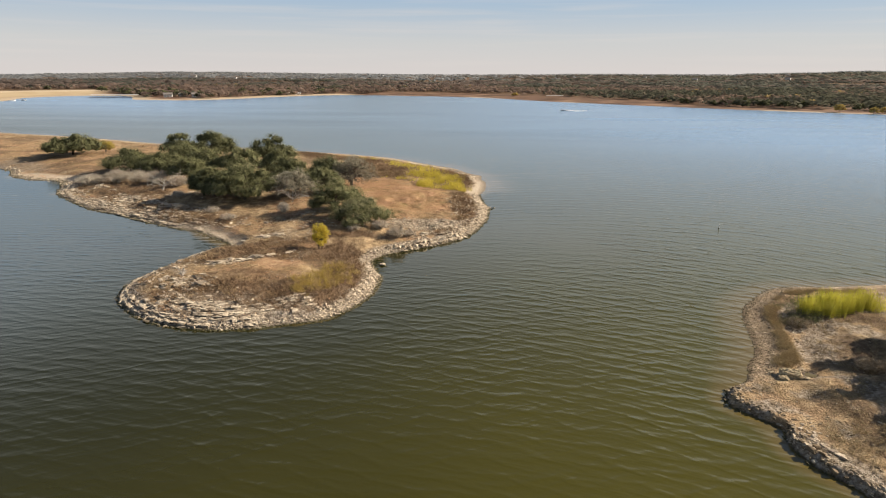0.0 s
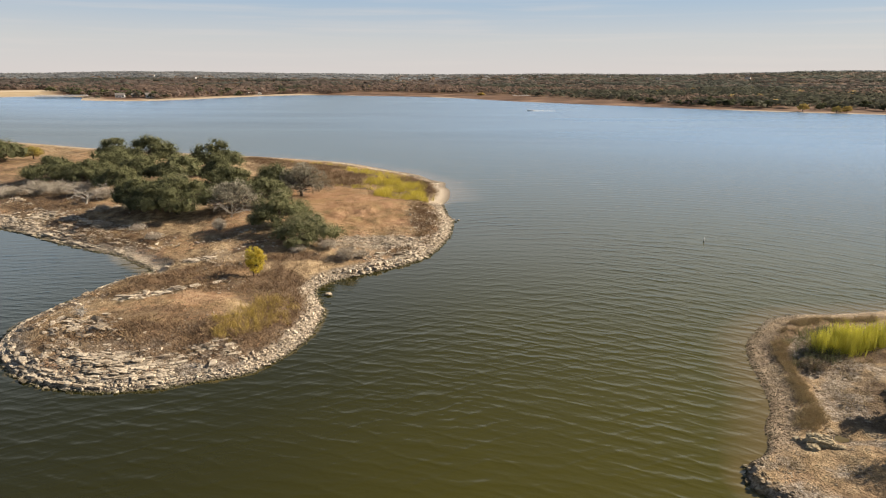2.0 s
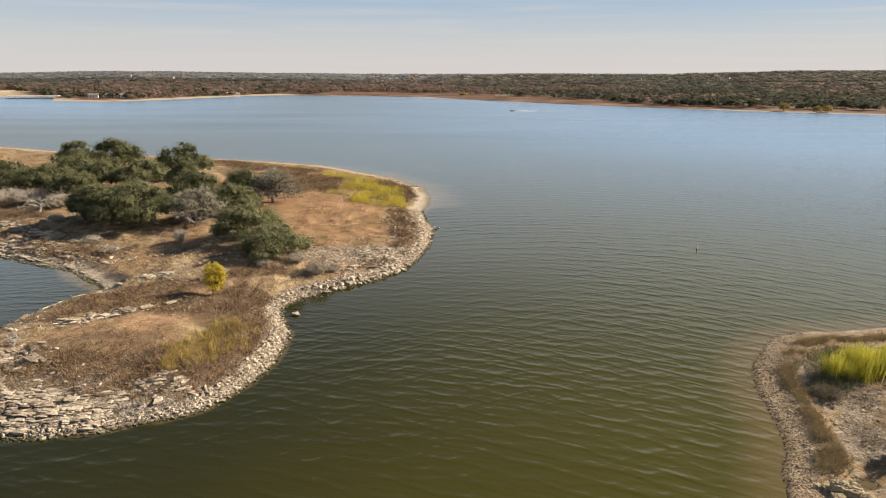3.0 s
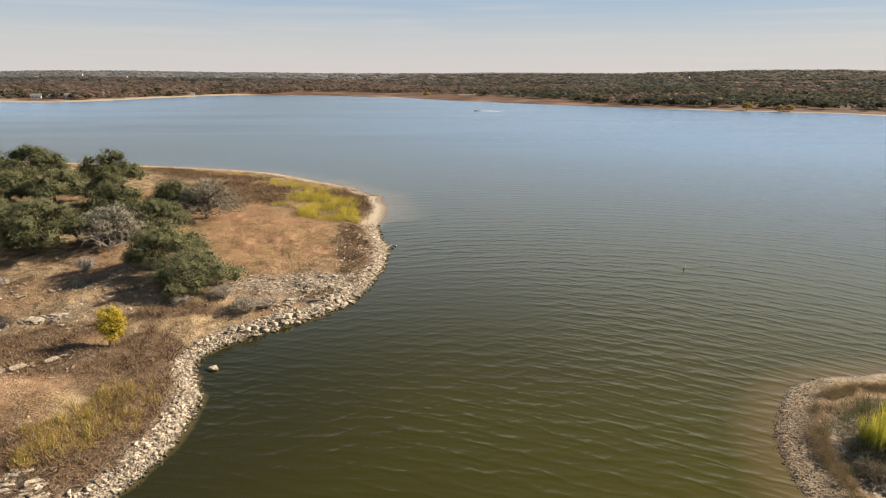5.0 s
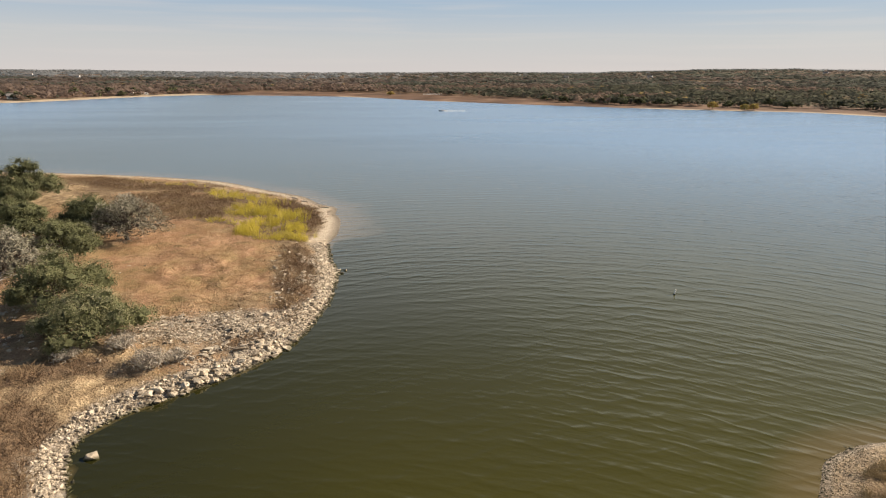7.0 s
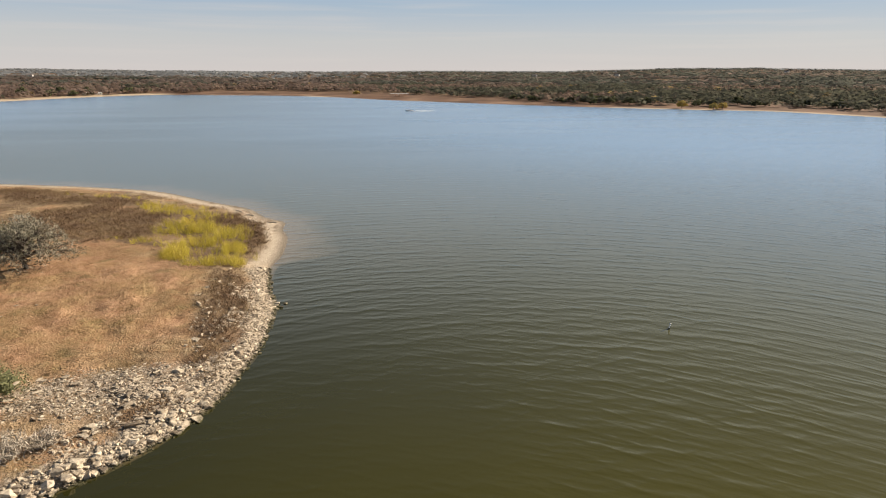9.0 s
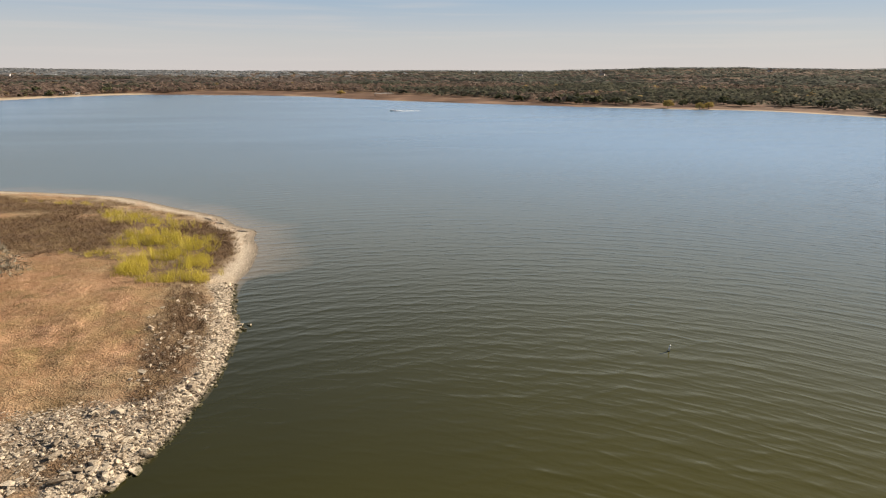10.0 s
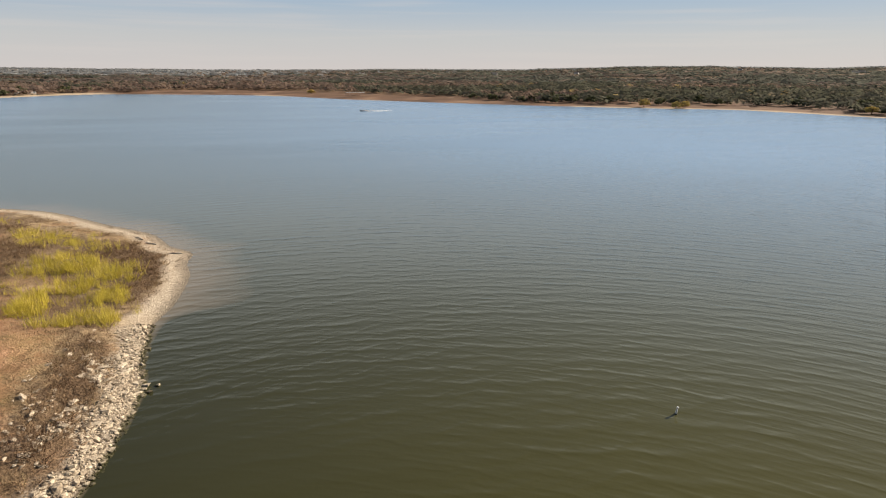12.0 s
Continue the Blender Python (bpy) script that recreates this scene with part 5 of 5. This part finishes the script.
for k, (x, y, h, w) in enumerate([(305, 520, 7.5, 9.5), (322, 503, 6.5, 8.0), (333, 507, 6.0, 8.0), (412, 414, 7.0, 8.0), (64, 797, 6.0, 9.0)]):
    spreading_tree("yellow_tree", "yellow autumn tree at the edge of the far woods", x, y, h, w, 600 + k, leaf=M_STALK, ground_z=far_z(x, y), tone=0.45, lobes=9, per=60, size=0.9,
                   group="yellow trees of the far shore")
PROTO = [spreading_tree("shore_tree", "dark green tree standing before the far woods", 215 + 30 * k, 622 - 20 * k, 7.0, 9.0 + k, 620 + k, ground_z=far_z(215 + 30 * k, 622 - 20 * k), tone=0.15, lobes=9, per=60, size=0.9,
                        group="trees along the far shore") for k in range(3)]
r = np.random.default_rng(83)
x, y, d = wood_places(9000, 430, 1000, 14)
deg = np.degrees(np.arctan2(x, y))
ok = np.nonzero((d < 62) & (deg > -34) & (deg < 46))[0][:70]
for k in ok:
    q = r.uniform(0.75, 1.25)
    ob = copy_thing(PROTO[k % 3], pose(x[k], y[k], far_z(x[k], y[k]) - 0.1, 0, 0, r.uniform(0, 360)))
    ob.scale = (q, q, q * r.uniform(0.85, 1.1))
for k, (x, y) in enumerate([(-585, 876), (-599, 930), (-490, 845), (-482, 838), (-470, 846)]):
    copy_thing(PROTO[k % 3], pose(x, y, far_z(x, y) - 0.1, 0, 0, 70 * k))


# ---- buildings of the far shore ----
M_WHITE = plain("white_siding", (0.72, 0.70, 0.66), 0.7, 0.3, 2, 0.9)
M_PALE = plain("pale_wall", (0.46, 0.445, 0.42), 0.8, 0.2, 2, 0.85)
M_BRICK = plain("tan_wall", (0.36, 0.27, 0.20), 0.85, 0.2, 2, 0.8)
M_ROOF = plain("grey_roof", (0.20, 0.18, 0.165), 0.85, 0.2, 2, 0.8)
M_METAL = plain("pale_metal_roof", (0.62, 0.60, 0.57), 0.5, 0.5, 1, 0.85)
M_DARK = plain("dark_glass", (0.03, 0.035, 0.04), 0.15, 0.5, 2, 0.8)
M_WOOD = plain("weathered_wood", (0.28, 0.22, 0.165), 0.9, 0.15, 3, 0.7)


def box(bm, x, y, z, sx, sy, sz, turn=0.0):
    m = Matrix.Translation((x, y, z)) @ Matrix.Rotation(turn, 4, "Z") @ Matrix.Diagonal((sx, sy, sz, 1))
    return bmesh.ops.create_cube(bm, size=1, matrix=m)["verts"]


def solid(name, boxes, mat, parent, bevel=0.0):
    """Boxes (x, y, z, sx, sy, sz) joined into one part."""
    bm = bmesh.new()
    for b in boxes:
        box(bm, *b)
    if bevel:
        bmesh.ops.bevel(bm, geom=bm.edges[:], offset=bevel, segments=2, affect="EDGES")
    return part(name, bm_mesh(name, bm, mat), parent)


def house(x, y, width, depth, height, turn, wall, label, z=None):
    thing = tagged(new("house"), label, "house", "houses beyond the lake")
    thing.matrix_basis = pose(x, y, (far_z(x, y) if z is None else z) - 0.2, 0, 0, turn)
    bm = bmesh.new()
    w, d, h, g = width / 2, depth / 2, height, height + depth * 0.28
    vs = [bm.verts.new(p) for p in ((-w, -d, 0), (w, -d, 0), (w, d, 0), (-w, d, 0), (-w, -d, h), (w, -d, h), (w, d, h), (-w, d, h), (-w, 0, g), (w, 0, g))]
    for q in ((0, 1, 5, 4), (2, 3, 7, 6), (1, 2, 6, 9, 5), (3, 0, 4, 8, 7)):
        bm.faces.new([vs[i] for i in q])
    body = part("wall", bm_mesh("wall", bm, wall), thing)
    bm = bmesh.new()
    o, t = 0.5, 0.18
    for side in (-1, 1):
        a = [(-w - o, side * (d + o), h - o * 0.56), (w + o, side * (d + o), h - o * 0.56), (w + o, 0, g), (-w - o, 0, g)]
        lo = [bm.verts.new(p) for p in a]
        hi = [bm.verts.new((p[0], p[1], p[2] + t)) for p in a]
        for q in ((0, 1, 2, 3), (7, 6, 5, 4), (0, 4, 5, 1), (1, 5, 6, 2), (2, 6, 7, 3), (3, 7, 4, 0)):
            bm.faces.new([(lo + hi)[i] for i in q])
    part("roof", bm_mesh("roof", bm, M_ROOF), thing)
    solid("door", [(0, -d - 0.03, 1.05, 1.0, 0.08, 2.1)], M_WOOD, thing)
    for k in (-0.6, 0.6):
        win = solid("window", [(k * w, -d - 0.03, 1.6, 1.5, 0.06, 1.2)], M_WHITE, thing)
        for side in (-0.36, 0.36):
            solid("pane", [(k * w + side, -d - 0.07, 1.6, 0.62, 0.03, 1.0)], M_DARK, win)
    return thing


for x, y, w, d, h, turn, wall, label in [(-330, 697, 9, 6, 3.4, 20, M_WHITE, "white lakeside house among bare trees"), (-314, 699, 8, 6, 2.6, 15, M_BRICK, "tan lakeside house with a grey roof"),
                                         (-299, 700, 10, 6, 3.4, 25, M_WHITE, "long white house above the shore")]:
    house(x, y, w, d, h, turn, wall, label)
r = np.random.default_rng(84)
for k in range(14):
    a, q = radians(r.uniform(-33, 48)), r.uniform(1500, 3000)
    x, y = math.sin(a) * q, math.cos(a) * q
    house(x, y, r.uniform(11, 18), r.uniform(8, 11), r.uniform(4, 5.5), math.degrees(-a) + r.uniform(-25, 25), M_PALE, "pale house on a wooded hillside", far_z(x, y) + 3.0)


def trailer(x, y, turn):
    thing = tagged(new("camper"), "white camper trailer parked above the beach", "camper", "campers on the far shore")
    thing.matrix_basis = pose(x, y, far_z(x, y), 0, 0, turn)
    solid("body", [(0, 0, 1.75, 7.5, 2.5, 2.4)], M_WHITE, thing, 0.25)
    for k in (-2.2, 1.8):
        solid("window", [(k, -1.27, 2.0, 1.2, 0.06, 0.7)], M_DARK, thing)
    solid("door", [(0.2, -1.27, 1.7, 0.75, 0.06, 1.9)], M_METAL, thing)
    for sx, sy in ((-0.5, -1.05), (0.5, -1.05), (-0.5, 1.05), (0.5, 1.05)):
        bm = bmesh.new()
        bmesh.ops.create_cone(bm, cap_ends=True, segments=16, radius1=0.36, radius2=0.36, depth=0.25, matrix=Matrix.Translation((sx * 0.9, sy, 0.36)) @ Matrix.Rotation(radians(90), 4, "X"))
        part("wheel", bm_mesh("wheel", bm, M_DARK), thing)


for x, y, turn in ((-241, 806, 10), (-228, 811, -15), (-214, 813, 20)):
    trailer(x, y, turn)


def open_shed(name, label, category, cx, cy, z, length, width, height, turn, deck):
    thing = tagged(new(name), label, category)
    thing.matrix_basis = pose(cx, cy, z, 0, 0, turn)
    solid("roof", [(0, 0, height, length, width, 0.22)], M_METAL, thing, 0.05)
    n = int(length / 5)
    for k in range(n + 1):
        for side in (-1, 1):
            solid("post", [(-length / 2 + 0.4 + k * (length - 0.8) / n, side * (width / 2 - 0.4), height / 2, 0.22, 0.22, height)], M_WOOD, thing)
    if deck:
        solid("deck", [(0, 0, 0.35, length + 1, width * 0.35, 0.3)], M_WOOD, thing)
        for k in range(n):
            for side in (-1, 1):
                solid("finger", [(-length / 2 + 0.4 + k * (length - 0.8) / n, side * width * 0.33, 0.35, 0.9, width * 0.32, 0.25)], M_WOOD, thing)
    return thing


open_shed("boat_dock", "covered boat dock with a pale metal roof", "dock", -396, 706, 0.0, 50, 11, 3.0, 11.5, True)
open_shed("picnic_shelter", "long picnic shelter with a pale flat roof", "shelter", 106, 746, far_z(106, 746), 20, 7, 3.0, 4, False)


# ---- on the water ----
def motor_boat(x, y, z, turn, length, label):
    thing = tagged(new("motor_boat"), label, "boat", "boats on the lake")
    thing.matrix_basis = pose(x, y, z, 0, 0, turn)
    bm = bmesh.new()
    rings = []
    for k in range(7):
        t = k / 6
        hw = 1.0 * (1 - max(0, (t - 0.45) / 0.55) ** 2.0 * 0.96)
        sheer = 0.62 + 0.28 * t * t
        px = (t - 0.5) * length
        rings.append([bm.verts.new(p) for p in ((px, -hw, sheer), (px, -hw * 0.85, 0.05), (px, 0, -0.25 + 0.3 * t * t), (px, hw * 0.85, 0.05), (px, hw, sheer), (px, hw * 0.8, sheer), (px, 0, 0.3), (px, -hw * 0.8, sheer))])
    for a, b in zip(rings, rings[1:]):
        for k in range(8):
            bm.faces.new([a[k], a[(k + 1) % 8], b[(k + 1) % 8], b[k]])
    bm.faces.new(rings[0])
    bm.faces.new(rings[-1][::-1])
    part("hull", bm_mesh("hull", bm, M_WHITE, True), thing)
    solid("windscreen", [(length * 0.12, 0, 0.95, 0.1, 1.4, 0.45)], M_DARK, thing, 0.02)
    solid("seat", [(-length * 0.08, 0, 0.6, 0.5, 1.2, 0.5)], M_BRICK, thing, 0.06)
    solid("motor", [(-length * 0.54, 0, 0.65, 0.4, 0.45, 0.8)], M_DARK, thing, 0.08)
    return thing


motor_boat(81.5, 515, 0.05, 172, 5.5, "small white motor boat throwing up spray")
motor_boat(-442, 604, 0.0, 20, 6.0, "white boat moored at the far shore")
motor_boat(-440, 617, 0.0, 160, 6.0, "white boat moored at the far shore")
# the boat's churned wake: a strewn line of foam lumps on the water
M_FOAM = plain("foam", (0.80, 0.80, 0.80), 0.9, 0.2, 3, 0.9)
r = np.random.default_rng(85)
n = 900
t = r.random(n) ** 2.4
x = 82.0 + t * 20 + r.normal(0, 0.4, n)
y = 515 + t * 2.0 + r.normal(0, 0.5 + 1.6 * t, n)
bm = bmesh.new()
bmesh.ops.create_icosphere(bm, subdivisions=1, radius=0.5)
tv, tf = np.array([w.co for w in bm.verts]), np.array([[w.index for w in q.verts] for q in bm.faces])
bm.free()
q = r.uniform(0.35, 1.2, n) * (1 - 0.75 * t)
v, f = repeat(tv, tf, np.stack([x, y, 0 * x], 1), r.uniform(0, 6.28, n), np.stack([q * 1.8, q, q * 0.9 * (1 - 0.6 * t)], 1))
tagged(new("wake", raw_mesh("wake", v, f, M_FOAM)), "white foam of a motor boat's wake", "wake", kind="stuff")

# the marker post in the near water
marker = tagged(new("marker_buoy"), "white marker buoy leaning in the water", "buoy")
marker.matrix_basis = pose(50.77, 114.96, 0, 7, 4, 0)
bm = bmesh.new()
bmesh.ops.create_cone(bm, cap_ends=True, segments=18, radius1=0.085, radius2=0.07, depth=0.8, matrix=Matrix.Translation((0, 0, 0.24)))
part("spar", bm_mesh("spar", bm, M_WHITE, True), marker)
bm = bmesh.new()
bmesh.ops.create_uvsphere(bm, u_segments=18, v_segments=10, radius=0.11, matrix=Matrix.Translation((0, 0, 0.66)))
part("cap", bm_mesh("cap", bm, M_WHITE, True), marker)
bm = bmesh.new()
bmesh.ops.create_cone(bm, cap_ends=True, segments=18, radius1=0.13, radius2=0.12, depth=0.16, matrix=Matrix.Translation((0, 0, 0.04)))
part("collar", bm_mesh("collar", bm, M_DARK, True), marker, "dark wet collar")


# ---- driftwood ----
def log(x, y, z, length, radius, turn, seed, label):
    r = np.random.default_rng(seed)
    thing = tagged(new("driftwood_log"), label, "log")
    thing.matrix_basis = pose(x, y, z, 0, 0, turn)
    v, f = tube(bent((-length / 2, 0, 0), (length / 2, 0, -0.08), r, 7, 0.03) * np.array([1, 1, 0.35]), radius * np.array([0.5, 0.9, 1, 0.95, 0.85, 0.7, 0.3]), 8)
    chunks = [(v, f, np.zeros(len(v)))]
    for k in range(3):
        p = np.array([r.uniform(-0.3, 0.4) * length, 0, 0.05])
        v, f = tube(bent(p, p + r.normal(0, 0.12, 3) * length * np.array([1, 1, 0.3]) + np.array([0, 0, 0.1]), r, 4), np.linspace(radius * 0.5, 0.02, 4), 5)
        chunks.append((v, f, np.zeros(len(v))))
    v, f, t = join_arrays(chunks)
    part("wood", raw_mesh("wood", v, f, M_DEADWOOD, None, True), thing)


def ledge_block(x, y, sx, sy, sz, turn, seed):
    """A weathered block of bedded stone: worn layers with a ragged outline and an overhang."""
    r = np.random.default_rng(seed)
    bm = bmesh.new()
    bmesh.ops.create_icosphere(bm, subdivisions=4, radius=1.0)
    for w in bm.verts:
        p = np.array(w.co)
        q = p / max(np.abs(p)) ** 0.6
        n = float(fbm(np.array([q[0] * 2 + seed]), np.array([q[1] * 2 + q[2] * 3]), 0.8, 3)[0]) - 0.5
        m = float(fbm(np.array([q[0] * 2 + q[2] * 9 + seed]), np.array([q[1] * 2]), 0.25, 5)[0]) - 0.5
        bed = 0.14 * math.sin(q[2] * 11 + seed)
        k = 1 + 0.45 * n + 0.30 * m + bed * (1 - abs(q[2]))
        w.co = (q[0] * k * sx * 0.5, q[1] * k * sy * 0.5, (q[2] * (1 + 0.5 * m) + 0.25 * n) * sz * 0.5)
    ob = tagged(new("ledge_stone", bm_mesh("ledge_stone", bm, M_OCHRE)), "weathered ochre limestone ledge block above the gravel beach", "stone", "ledge stones of the near bank")
    z = float(bank_height(np.array([x]), np.array([y]))[0])
    ob.matrix_basis = pose(x, y, z + sz * 0.22, 4, -6, turn)


for k, (x, y, sx, sy, sz, turn) in enumerate([(32.6, 50.3, 2.0, 1.3, 1.0, -28), (31.6, 49.5, 0.9, 0.7, 0.4, -20), (33.6, 49.3, 0.9, 0.5, 0.35, -35), (31.2, 51.1, 0.5, 0.4, 0.3, 10)]):
    ledge_block(x, y, sx, sy, sz, turn, 730 + k)
for k, (x, y, q) in enumerate([(-4.6, 187.5, 3.0), (-2.2, 183.6, 2.4), (2.6, 176.5, 2.0)]):
    log(x, y, on_peninsula(x, y) + 0.08, q, 0.12, 125 + 20 * k, 710 + k, "weathered driftwood stranded on the sand spit")
for k, (x, y, h, w) in enumerate([(41.5, 51.5, 1.6, 3.0), (43, 47, 1.8, 3.2), (39, 43, 1.2, 2.4), (40.5, 64.0, 1.0, 3.0)]):
    bush("bare_bush", "leafless brown bush on the near bank", x, y, float(bank_height(np.array([x]), np.array([y]))[0]), h, w, 230 + k, M_BRUSH, int(60 + 25 * w), "bushes of the near bank")
